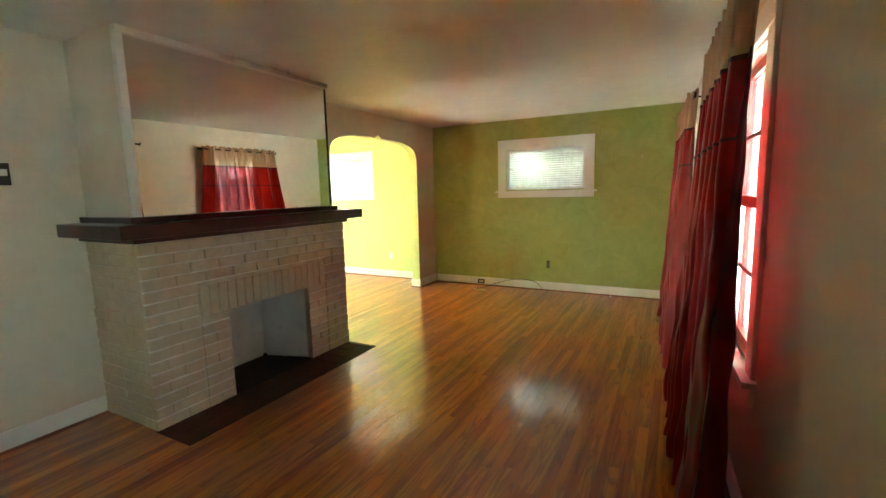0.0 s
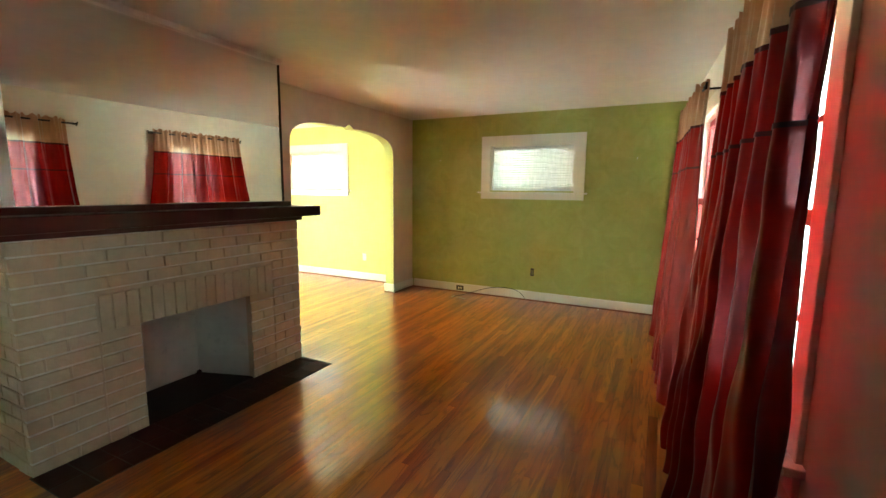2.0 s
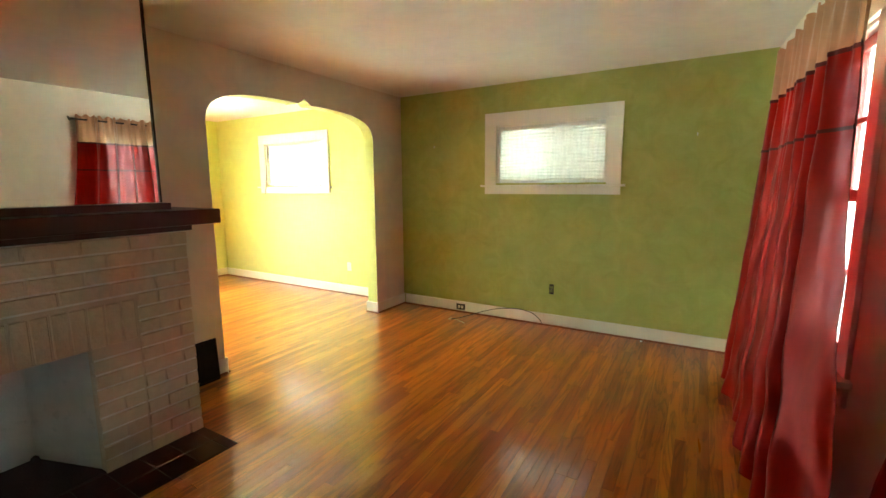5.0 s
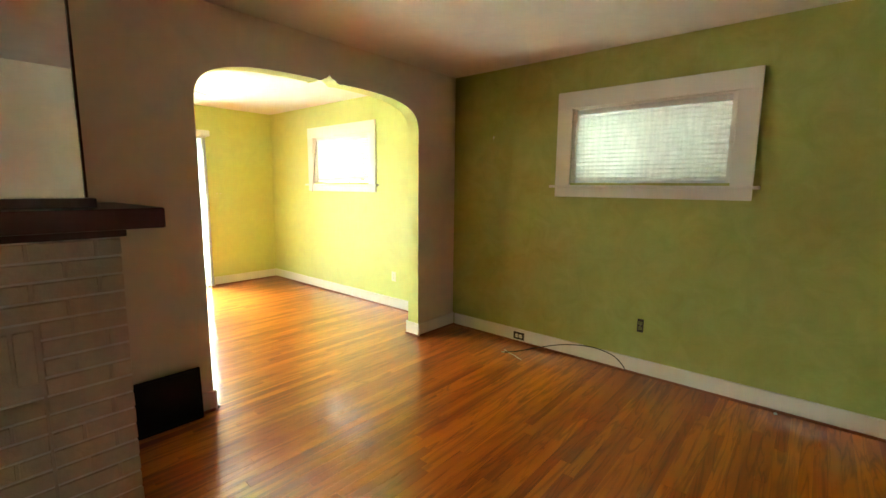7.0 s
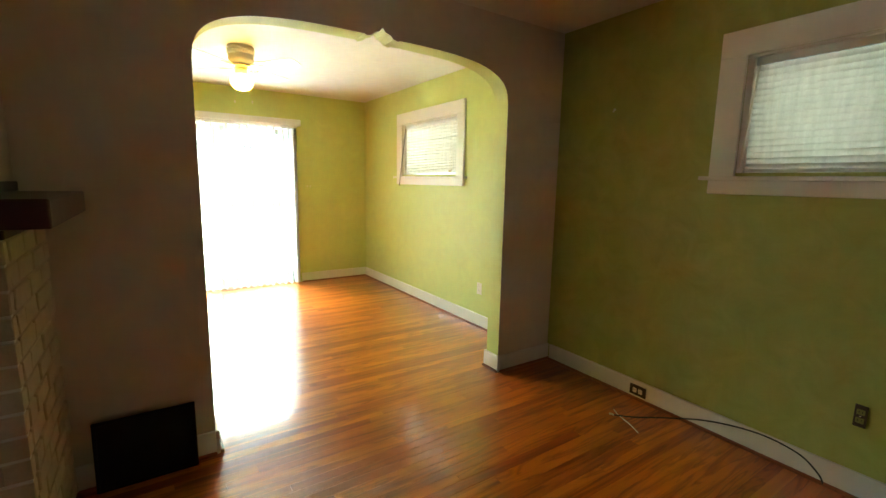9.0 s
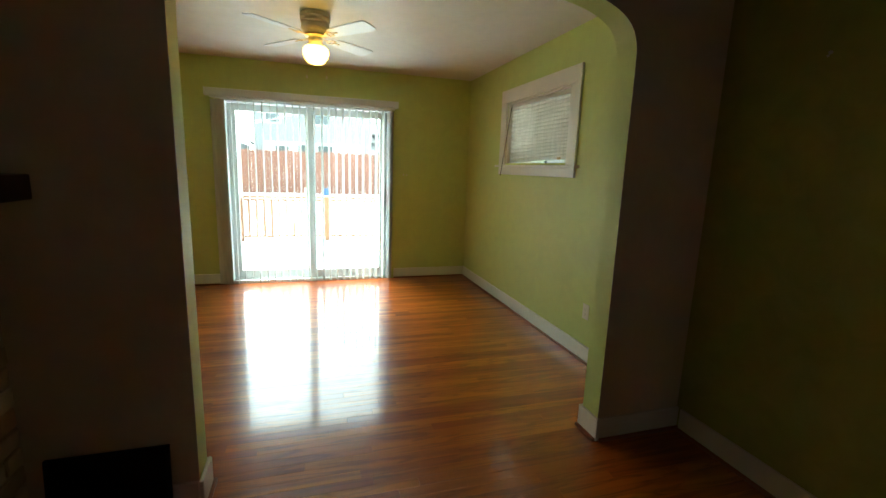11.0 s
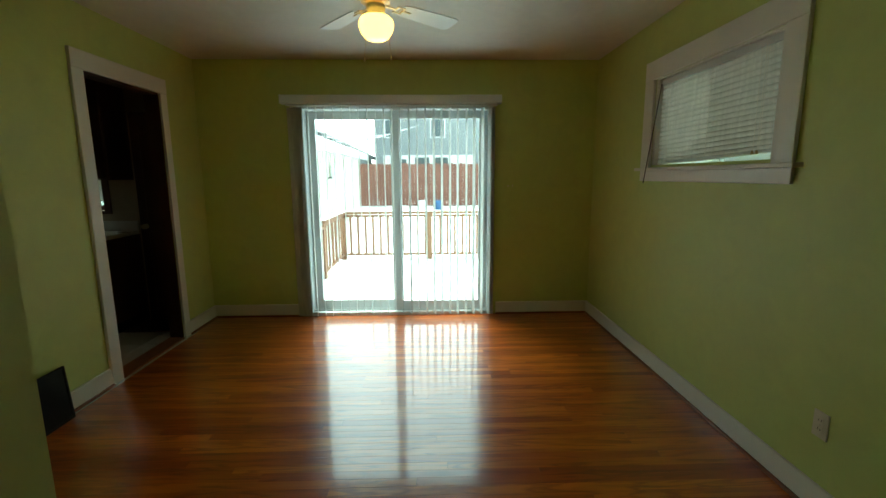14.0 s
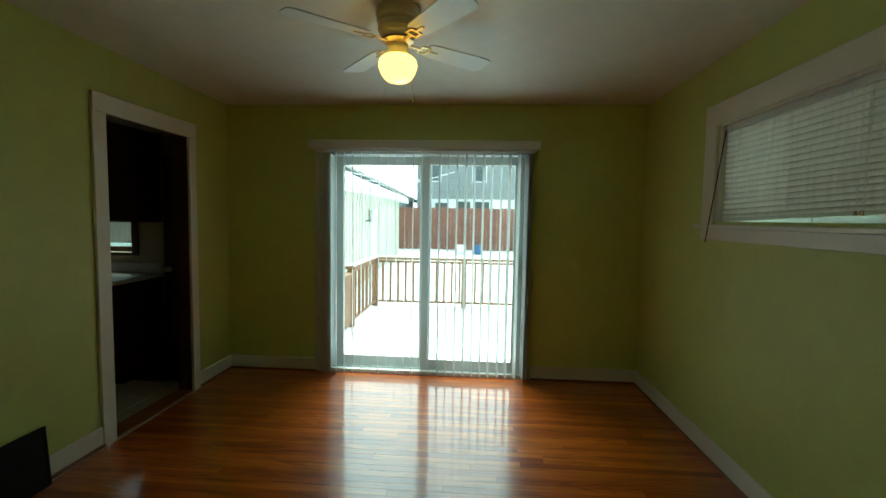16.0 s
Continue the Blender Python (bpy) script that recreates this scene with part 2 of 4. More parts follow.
VINYL = surface("white_vinyl", (0.70, 0.74, 0.75), 0.35, var=0.04, fine=60, relief=0.04)
REDSASH = surface("red_sash_paint", (0.26, 0.022, 0.018), 0.4, var=0.15, big=6, fine=60)
GLASS = clear_glass("window_glass")
# Grey tint dims the overbright outdoors; it is not the glass's own colour.
DIMGLASS = clear_glass("dimmed_window_glass", (0.56, 0.62, 0.64), 0.06)
SCREEN = mesh_screen()
BLACK = surface("black_metal", (0.010, 0.011, 0.014), 0.6, 0.0, var=0.3, big=10, fine=90, relief=0.1, spec=0.2)
BROWNP = surface("brown_plastic", (0.035, 0.025, 0.018), 0.35, var=0.2, big=30, fine=90)
OLIVEP = surface("painted_cover_plate", (0.17, 0.19, 0.06), 0.4, var=0.2, big=30, fine=90)
IVORY = surface("ivory_plastic", (0.70, 0.66, 0.55), 0.35, var=0.05, fine=60, relief=0.03)
DARKSLOT = surface("outlet_slot", (0.01, 0.01, 0.01), 0.6, var=0.1)
CABLE = surface("cable_jacket", (0.012, 0.012, 0.012), 0.4, var=0.2, fine=90)
COPPER = surface("bare_wire", (0.55, 0.52, 0.48), 0.35, 0.8, var=0.15, fine=90)
FANWHITE = surface("fan_enamel", (0.70, 0.64, 0.52), 0.3, var=0.06, fine=70, relief=0.03)
BLADE = surface("fan_blade_white", (0.72, 0.74, 0.76), 0.35, var=0.06, fine=50, relief=0.04)
BRASS = surface("cream_brass", (0.62, 0.48, 0.26), 0.3, 0.6, var=0.12, fine=90)
GLOBE = glowing("lit_globe", (1.0, 0.52, 0.10), GLOBE_GLOW)
SNOW = surface("snow", (0.86, 0.88, 0.90), 0.7, var=0.04, big=0.9, fine=12, relief=0.35, dist=0.03)
CEDAR = wood("deck_cedar", (0.21, 0.105, 0.06), (0.34, 0.18, 0.105), "z", 0.6, 12)
FENCEWOOD = wood("fence_board", (0.15, 0.065, 0.045), (0.27, 0.125, 0.09), "z", 0.75, 10)
SIDING = surface("pale_yellow_siding", (0.62, 0.61, 0.53), 0.6, var=0.06, big=1, fine=30)
GREYSIDE = surface("grey_siding", (0.21, 0.23, 0.24), 0.7, var=0.1, big=0.8, fine=20)
DARKROOF = surface("dark_shingle", (0.10, 0.105, 0.11), 0.8, var=0.25, big=1.2, fine=14, relief=0.4)
DIMPANE = surface("dark_pane", (0.05, 0.07, 0.08), 0.1, var=0.2, big=1, relief=0.0)
TILE = surface("kitchen_floor_tile", (0.42, 0.39, 0.34), 0.4, var=0.12, big=3, fine=40)
DARKWOOD = wood("dark_cabinet_wood", (0.05, 0.018, 0.010), (0.10, 0.038, 0.02), "z", 0.4, 8)
COUNTER = surface("laminate_worktop", (0.60, 0.57, 0.52), 0.3, var=0.08, big=6, fine=120, relief=0.03)
BLUEP = surface("blue_plastic", (0.03, 0.09, 0.22), 0.4, var=0.1)
WHITEP = surface("white_plastic", (0.66, 0.68, 0.68), 0.4, var=0.08)

# ---- building helpers ----


def link(name, bm, material, parent=None, smooth=False):
    me = bpy.data.meshes.new(name)
    bmesh.ops.recalc_face_normals(bm, faces=bm.faces[:])
    bm.to_mesh(me)
    bm.free()
    for mt in (material if isinstance(material, (list, tuple)) else [material]):
        me.materials.append(mt)
    if smooth:
        for p in me.polygons:
            p.use_smooth = True
    ob = new(name, me)
    if parent is not None:
        ob.parent = parent
    return ob


def part(name, bm, material, parent, label="", smooth=False):
    return tagged(link(name, bm, material, parent, smooth), label)


def thing(name, label, category, group="", kind="", m=None):
    ob = new(name)
    ob.empty_display_size = 0.1
    if m is not None:
        ob.matrix_basis = m
    return tagged(ob, label, category, group, kind)


def boxes(*specs, bevel=0.0, seg=1):
    """One bmesh out of boxes given as (x0, x1, y0, y1, z0, z1)."""
    bm = bmesh.new()
    for x0, x1, y0, y1, z0, z1 in specs:
        one = bmesh.ops.create_cube(bm, size=1.0)["verts"]
        for v in one:
            v.co = Vector(((x0 + x1) / 2 + v.co.x * (x1 - x0), (y0 + y1) / 2 + v.co.y * (y1 - y0), (z0 + z1) / 2 + v.co.z * (z1 - z0)))
    if bevel:
        bmesh.ops.bevel(bm, geom=bm.edges[:], offset=bevel, segments=seg, profile=0.5, affect="EDGES")
    return bm


def spun(profile, steps=24, centre=(0, 0, 0)):
    """A body turned about the z axis from (radius, height) pairs."""
    bm = bmesh.new()
    rings = []
    for r, z in profile:
        rings.append([bm.verts.new((centre[0] + r * math.cos(2 * math.pi * k / steps), centre[1] + r * math.sin(2 * math.pi * k / steps), centre[2] + z)) for k in range(steps)])
    for a, b in zip(rings, rings[1:]):
        for k in range(steps):
            bm.faces.new((a[k], a[(k + 1) % steps], b[(k + 1) % steps], b[k]))
    bm.faces.new(rings[0][::-1])
    bm.faces.new(rings[-1])
    return bm


def rod(p, q, r, steps=10, r2=None):
    bm = bmesh.new()
    p, q = Vector(p), Vector(q)
    turn = (q - p).to_track_quat("Z", "Y").to_matrix()
    ends = []
    for c, rr in ((p, r), (q, r if r2 is None else r2)):
        ends.append([bm.verts.new(c + turn @ Vector((rr * math.cos(2 * math.pi * k / steps), rr * math.sin(2 * math.pi * k / steps), 0))) for k in range(steps)])
    for k in range(steps):
        bm.faces.new((ends[0][k], ends[0][(k + 1) % steps], ends[1][(k + 1) % steps], ends[1][k]))
    bm.faces.new(ends[0][::-1])
    bm.faces.new(ends[1])
    return bm


def tube(points, r, steps=8):
    """A cable or bent bar along a row of points."""
    bm = bmesh.new()
    points = [Vector(p) for p in points]
    rings = []
    for n, p in enumerate(points):
        way = points[min(n + 1, len(points) - 1)] - points[max(n - 1, 0)]
        turn = way.to_track_quat("Z", "Y").to_matrix()
        rings.append([bm.verts.new(p + turn @ Vector((r * math.cos(2 * math.pi * k / steps), r * math.sin(2 * math.pi * k / steps), 0))) for k in range(steps)])
    for a, b in zip(rings, rings[1:]):
        for k in range(steps):
            bm.faces.new((a[k], a[(k + 1) % steps], b[(k + 1) % steps], b[k]))
    bm.faces.new(rings[0][::-1])
    bm.faces.new(rings[-1])
    return bm


def pierced(axis, c0, c1, u0, u1, z0, z1, holes=()):
    """A wall of thickness c0 to c1 across the axis, with openings (ua, ub, za, zb) through it."""
    us = sorted({u0, u1, *(h[0] for h in holes), *(h[1] for h in holes)})
    zs = sorted({z0, z1, *(h[2] for h in holes), *(h[3] for h in holes)})
    bm, seen = bmesh.new(), {}

    def vert(c, u, z):
        key = (round(c, 5), round(u, 5), round(z, 5))
        if key not in seen:
            seen[key] = bm.verts.new((c, u, z) if axis == "x" else (u, c, z))
        return seen[key]

    def solid(i, j):
        if not (0 <= i < len(us) - 1 and 0 <= j < len(zs) - 1):
            return False
        u, z = (us[i] + us[i + 1]) / 2, (zs[j] + zs[j + 1]) / 2
        return not any(h[0] < u < h[1] and h[2] < z < h[3] for h in holes)

    for i in range(len(us) - 1):
        for j in range(len(zs) - 1):
            if not solid(i, j):
                continue
            a, b, lo, hi = us[i], us[i + 1], zs[j], zs[j + 1]
            for c in (c0, c1):
                bm.faces.new([vert(c, a, lo), vert(c, b, lo), vert(c, b, hi), vert(c, a, hi)])
            for ok, (p, q) in ((solid(i - 1, j), ((a, lo), (a, hi))), (solid(i + 1, j), ((b, lo), (b, hi))), (solid(i, j - 1), ((a, lo), (b, lo))), (solid(i, j + 1), ((a, hi), (b, hi)))):
                if not ok:
                    bm.faces.new([vert(c0, *p), vert(c0, *q), vert(c1, *q), vert(c1, *p)])
    return bm


def setting(name, bm, material, label, category, smooth=False):
    return tagged(link(name, bm, material, None, smooth), label, category, kind="structure")

# ---- the rooms ----
H = 2.51                      # ceiling
XA, XB = -3.165, -3.30         # wall with the arch: living side, dining side
YN = 6.130                    # wall with the two high windows
XW = -6.825                   # wall with the sliding door
YK = 2.285                    # dining wall towards the kitchen
YS = -1.70                    # wall behind the walk
SKEW = pose(0.675, 1.70, 0, 0, 0, 2.85)   # frame of the street-side wall: y along it, -x into the room

WIN1 = (-1.915, -0.782, 1.49, 2.088)
WIN2 = (-5.67, -4.500, 1.49, 2.092)
KDOOR = (-6.235, -5.430, -0.03, 2.10)
SLIDE = (3.24, 5.12, -0.03, 2.11)
KWIN = (0.55, 1.32, 1.10, 1.95)

setting("wall_north_living", pierced("y", YN, YN + 0.22, -3.20, 0.75, -0.03, H + 0.1, [WIN1]), GREEN, "olive green mottled plaster wall around a high window", "wall")
setting("wall_north_dining", pierced("y", YN, YN + 0.22, -7.00, -3.2005, -0.03, H + 0.1, [WIN2]), LIME, "lime green painted wall with a high window", "wall")
setting("wall_west", pierced("x", XW - 0.22, XW, YK, YN, -0.03, H + 0.1, [SLIDE]), LIME, "lime green wall around the sliding patio door", "wall")
setting("wall_kitchen", pierced("y", YK - 0.055, YK, XW, XB, -0.03, H + 0.1, [KDOOR]), LIME, "lime green wall with the open kitchen doorway", "wall")
setting("wall_kitchen_back", pierced("y", YK - 0.11, YK - 0.055, XW, XB, -0.03, H + 0.1, [KDOOR]), KITCHEN_WALL, "tan kitchen side of the doorway wall", "wall")
setting("wall_kitchen_west", pierced("x", XW - 0.22, XW, YS, YK, -0.03, H + 0.1, [KWIN]), KITCHEN_WALL, "tan kitchen wall with a small window", "wall")
setting("wall_south", pierced("y", YS - 0.15, YS, -7.00, 1.05, -0.03, H + 0.1, []), CREAM, "cream painted end wall of the living room", "wall")
setting("ceiling", boxes((-7.00, 1.10, YS - 0.15, YN + 0.22, H, H + 0.18)), CEIL, "matt off-white plaster ceiling with uneven patches", "ceiling")


def arch_wall():
    """The dividing wall with its flat-topped arch and the small point in the middle."""
    mid, half, spring, rise, n = 4.648, 0.952, 1.88, 0.330, 3.6
    curve = []
    steps = 56
    for k in range(steps + 1):
        u = -math.cos(math.pi * k / steps)
        z = spring + rise * max(0.0, 1 - abs(u) ** n) ** (1 / n)
        y = mid + half * u
        d = abs(y - mid)
        if d < 0.10:
            continue
        curve.append((y, z))
    point = [(mid - 0.10, 2.203), (mid - 0.07, 2.209), (mid - 0.045, 2.230), (mid - 0.02, 2.238), (mid, 2.258), (mid + 0.02, 2.238), (mid + 0.045, 2.230), (mid + 0.07, 2.209), (mid + 0.10, 2.203)]
    left, right = [c for c in curve if c[0] < mid], [c for c in curve if c[0] > mid]
    line = [(mid - half, -0.03)] + left + point + right + [(mid + half, -0.03)]
    bm = bmesh.new()

    def slab(p, q, face):
        """Faces between two points of the arch line and the wall's top, on both sides."""
        for x, index in ((XA, 0), (XB, 1)):
            f = bm.faces.new([bm.verts.new((x, y, z)) for y, z in face])
            f.material_index = index
        if p is not None:
            r = bm.faces.new([bm.verts.new(c) for c in ((XA, *p), (XA, *q), (XB, *q), (XB, *p))])
            r.material_index = 1

    top = H + 0.1
    slab(None, None, [(YS, -0.03), (line[0][0], -0.03), (line[0][0], top), (YS, top)])
    slab(None, None, [(line[-1][0], -0.03), (YN, -0.03), (YN, top), (line[-1][0], top)])
    for p, q in zip(line, line[1:]):
        if q[0] - p[0] > 1e-6:
            slab(p, q, [p, q, (q[0], top), (p[0], top)])
        else:
            r = bm.faces.new([bm.verts.new(c) for c in ((XA, *p), (XA, *q), (XB, *q), (XB, *p))])
            r.material_index = 1
    bmesh.ops.remove_doubles(bm, verts=bm.verts[:], dist=1e-5)
    setting("wall_arch", bm, [CREAM, LIME], "dividing wall with a wide flat arch, cream outside and green inside the reveal", "wall")


arch_wall()

# street-side wall, slightly out of square
# the third opening is unseen, added behind the walk to light the fireplace
OPEN_A, OPEN_B, OPEN_FILL = (0.30, 1.07, 0.70, 2.10), (2.355, 3.127, 0.70, 2.10), (-2.80, -2.22, 0.98, 1.80)
street = setting("wall_east", pierced("x", 0.0, 0.22, -3.8, 4.70, -0.03, H + 0.1, [OPEN_A, OPEN_B, OPEN_FILL]), CREAM, "cream painted wall with two curtained street windows", "wall")
street.matrix_basis = SKEW


# ---- trim ----
def baseboard(name, specs):
    """White board with a rounded top; shoe moulding of stained wood along its foot."""
    base = thing(name, "white painted baseboard with a red-brown shoe moulding", "baseboard", kind="structure")
    for axis, c, u0, u1, side in specs:
        th, h, sh = 0.017 * side, 0.128, 0.017 * side
        lo, hi = sorted((c, c + th))
        bm = boxes((lo, hi, u0, u1, 0.0, h) if axis == "x" else (u0, u1, lo, hi, 0.0, h), bevel=0.004)
        part("board", bm, TRIM, base)
        lo, hi = sorted((c + th, c + th + sh))
        bm = boxes((lo, hi, u0, u1, 0.0005, 0.020) if axis == "x" else (u0, u1, lo, hi, 0.0005, 0.020), bevel=0.006, seg=2)
        part("shoe_moulding", bm, SHOE_Y if axis == "x" else SHOE, base)
    return base


JL, JR = 3.696, 5.600          # arch jambs
baseboard("baseboard_living", [("y", YN, XA + 0.034, 0.44, -1), ("x", XA, JR, YN, 1), ("x", XA, 3.14, JL, 1), ("x", XA, YS, 1.26, 1), ("y", YS, XA, 0.6, 1)])
baseboard("baseboard_arch", [("y", JR, XB - 0.017, XA + 0.017, -1), ("y", JL, XB - 0.017, XA + 0.017, 1)])
baseboard("baseboard_dining", [("y", YN, XW, XB, -1), ("x", XW, 5.17, YN, 1), ("x", XW, YK, 3.19, 1), ("y", YK, XW, KDOOR[0] - 0.085, 1), ("y", YK, KDOOR[1] + 0.10, XB, 1), ("x", XB, YK, JL, -1), ("x", XB, JR, YN, -1)])
for nm, y0, y1 in (("baseboard_street", -3.3, 4.5),):
    ob = baseboard(nm, [("x", 0.0, y0, y1, -1)])
    ob.matrix_basis = SKEW


def high_window(name, win):
    """Cased opening with stool, apron, two-light slider and glass."""
    x0, x1, z0, z1 = win
    w = thing(name, "high slider window in a wide white painted wooden casing", "window", "high windows", "structure")
    cw = 0.128
    y = YN
    for bm in (boxes((x0 - cw, x1 + cw, y - 0.022, y, z1, z1 + 0.132), bevel=0.003), boxes((x0 - cw, x0, y - 0.020, y, z0 - 0.018, z1), bevel=0.003), boxes((x1, x1 + cw, y - 0.020, y, z0 - 0.018, z1), bevel=0.003)):
        part("casing", bm, TRIM, w)
    part("window_sill", boxes((x0 - cw - 0.04, x1 + cw + 0.04, y - 0.05, y + 0.10, z0 - 0.04, z0 - 0.0185), bevel=0.004, seg=2), TRIM, w)
    part("apron", boxes((x0 - cw, x1 + cw, y - 0.019, y, z0 - 0.115, z0 - 0.0405), bevel=0.003), TRIM, w)
    part("jamb", boxes((x0, x1, y + 0.002, y + 0.20, z1 - 0.012, z1), (x0, x1, y + 0.10, y + 0.20, z0 - 0.018, z0), (x0, x0 + 0.03, y + 0.002, y + 0.20, z0 - 0.018, z1 - 0.012), (x1 - 0.03, x1, y + 0.002, y + 0.20, z0 - 0.018, z1 - 0.012)), TRIM, w)
    xm = (x0 + x1) / 2
    for a, b, yy in ((x0 + 0.030, xm + 0.02, y + 0.11), (xm - 0.02, x1 - 0.030, y + 0.145)):
        part("sash", boxes((a, a + 0.035, yy, yy + 0.03, z0, z1 - 0.012), (b - 0.035, b, yy, yy + 0.03, z0, z1 - 0.012), (a + 0.035, b - 0.035, yy, yy + 0.03, z0, z0 + 0.072), (a + 0.035, b - 0.035, yy, yy + 0.03, z1 - 0.047, z1 - 0.012)), VINYL, w)
        gl = part("pane", boxes((a + 0.035, b - 0.035, yy + 0.012, yy + 0.016, z0 + 0.072, z1 - 0.047)), GLASS, w)
        gl.visible_shadow = False
    part("insect_screen", boxes((xm, x1 - 0.014, y + 0.19, y + 0.192, z0, z1 - 0.012)), SCREEN, w)
    return w


high_window("window_1", WIN1)
high_window("window_2", WIN2)


def street_window(name, opening, glass):
    """Double-hung window with red sashes in a white casing, in the street wall's own frame."""
    y0, y1, z0, z1 = opening
    w = thing(name, "double-hung window with dark red sashes in white casing", "window", "street windows", "structure", SKEW)
    cw = 0.11
    part("casing", boxes((-0.022, 0, y0 - cw, y1 + cw, z1, z1 + 0.12), bevel=0.003), TRIM, w)
    part("casing", boxes((-0.020, 0, y0 - cw, y0, z0, z1), bevel=0.003), TRIM, w)
    part("casing", boxes((-0.020, 0, y1, y1 + cw, z0, z1), bevel=0.003), TRIM, w)
    part("window_sill", boxes((-0.055, 0.06, y0 - cw - 0.03, y1 + cw + 0.03, z0 - 0.03, z0), bevel=0.004, seg=2), TRIM, w)
    part("apron", boxes((-0.019, 0, y0 - cw, y1 + cw, z0 - 0.12, z0 - 0.0305), bevel=0.003), TRIM, w)
    for d0, d1, paint in ((0.002, 0.125, TRIM), (0.1255, 0.215, TRIM)):
        part("jamb", boxes((d0, d1, y0, y0 + 0.015, z0, z1), (d0, d1, y1 - 0.015, y1, z0, z1), (d0, d1, y0 + 0.015, y1 - 0.015, z1 - 0.015, z1), (max(d0, 0.062), d1, y0 + 0.015, y1 - 0.015, z0, z0 + 0.015)), paint, w)
    zm = 1.42
    ya, yb = y0 + 0.016, y1 - 0.016
    for lo, hi, x in ((z0 + 0.016, zm + 0.02, 0.004), (zm - 0.02, z1 - 0.016, 0.043)):
        st = 0.055
        bot = 0.075 if lo < 1.1 else 0.04
        sash = part("sash", boxes((x, x + 0.035, ya, ya + st, lo, hi), (x, x + 0.035, yb - st, yb, lo, hi), (x, x + 0.035, ya + st, yb - st, lo, lo + bot), (x, x + 0.035, ya + st, yb - st, hi - 0.05, hi)), REDSASH, w, "dark red painted sash")
        gl = part("pane", boxes((x + 0.016, x + 0.02, ya + st, yb - st, lo + bot, hi - 0.05)), glass, sash)
        gl.visible_shadow = False
        mid, ym = (lo + bot + hi - 0.05) / 2, (ya + yb) / 2
        part("muntin", boxes((x + 0.004, x + 0.030, ya + st, yb - st, mid - 0.011, mid + 0.011)), REDSASH, sash)
        part("muntin", boxes((x + 0.005, x + 0.029, ym - 0.011, ym + 0.011, lo + bot, hi - 0.05)), REDSASH, sash)
    return w


street_window("window_3", OPEN_A, DIMGLASS)
street_window("window_4", OPEN_B, DIMGLASS)
# added unseen window, only lets fill light in
street_window("fill_window", OPEN_FILL, GLASS)


def venetian_blind(win, drop_right, wand_x, label):
    """Closed one-inch blind: head rail, slats, ladder cords, bottom rail, tilt wand."""
    x0, x1, z0, z1 = win
    b = thing("venetian_blind", label, "blind", "venetian blinds")
    y, a, c = YN + 0.040, x0 + 0.030, x1 - 0.024
    part("headrail", boxes((a - 0.006, c + 0.006, y - 0.016, y + 0.018, z1 - 0.052, z1 - 0.013), bevel=0.002), WHITEP, b)
    top, low, pitch = z1 - 0.064, z0 + 0.030, 0.0325
    count = round((top - low) / pitch) + 1
    pitch = (top - low) / (count - 1)
    for k in range(count):
        bm = bmesh.new()
        f = k / (count - 1)
        lift = max(0.0, f - 0.55) / 0.45 * drop_right
        prof = [(0.0030, 0.0185), (-0.0060, 0.0125), (-0.0095, 0.0030), (-0.0085, -0.0070), (0.0010, -0.0170)]
        zc = top - k * pitch
        rows = []
        for x, e in ((a, 0.0), (c, lift)):
            rows.append([bm.verts.new((x, y + py, zc + pz + e)) for py, pz in prof])
        for j in range(len(prof) - 1):
            bm.faces.new((rows[0][j], rows[1][j], rows[1][j + 1], rows[0][j + 1]))
        part("slat", bm, SLAT, b, smooth=True)
    bm = boxes((a, c, y - 0.013, y + 0.013, low - 0.028, low - 0.010), bevel=0.002)
    for v in bm.verts:
        v.co.z += drop_right * (v.co.x - a) / (c - a)
    part("bottom_rail", bm, WHITEP, b)
    for x in (a + 0.12, (a + c) / 2, c - 0.12):
        part("ladder_cord", rod((x, y - 0.0135, z1 - 0.042), (x, y - 0.0135, low - 0.01 + drop_right * (x - a) / (c - a)), 0.0012, 6), IVORY, b)
    part("tilt_wand", rod((wand_x, y - 0.020, z1 - 0.04), (wand_x - 0.012, YN - 0.062, z0 - 0.13 if drop_right else z0 + 0.02), 0.0035, 8), BROWNP if drop_right else IVORY, b, "slim tilt wand")
    if drop_right:
        for dx in (0.0, 0.03):
            part("cord", rod((c - 0.16 + dx, y - 0.019, z1 - 0.04), (c - 0.155 + dx, y - 0.017, z0 + 0.05), 0.0012, 6), IVORY, b)
            part("tassel", spun([(0.003, 0.02), (0.007, 0.012), (0.008, 0.0)], 10, (c - 0.155 + dx, y - 0.020, z0 + 0.03)), BRASS, b, "small brass tassel")
    return b


venetian_blind(WIN1, 0.0, WIN1[0] + 0.05, "closed white vinyl venetian blind glowing with daylight")
venetian_blind(WIN2, 0.034, WIN2[0] + 0.035, "closed white venetian blind with a crooked bottom rail")

# kitchen doorway casing
door = thing("doorway_trim", "white painted casing of the open kitchen doorway", "trim", kind="structure")
part("casing", boxes((KDOOR[1], KDOOR[1] + 0.10, YK, YK + 0.022, 0.0, 2.10), bevel=0.003), TRIM, door)
part("casing", boxes((KDOOR[0] - 0.085, KDOOR[0], YK, YK + 0.022, 0.0, 2.10), bevel=0.003), TRIM, door)
part("casing", boxes((KDOOR[0] - 0.085, KDOOR[1] + 0.10, YK, YK + 0.024, 2.10, 2.217), bevel=0.003), TRIM, door)
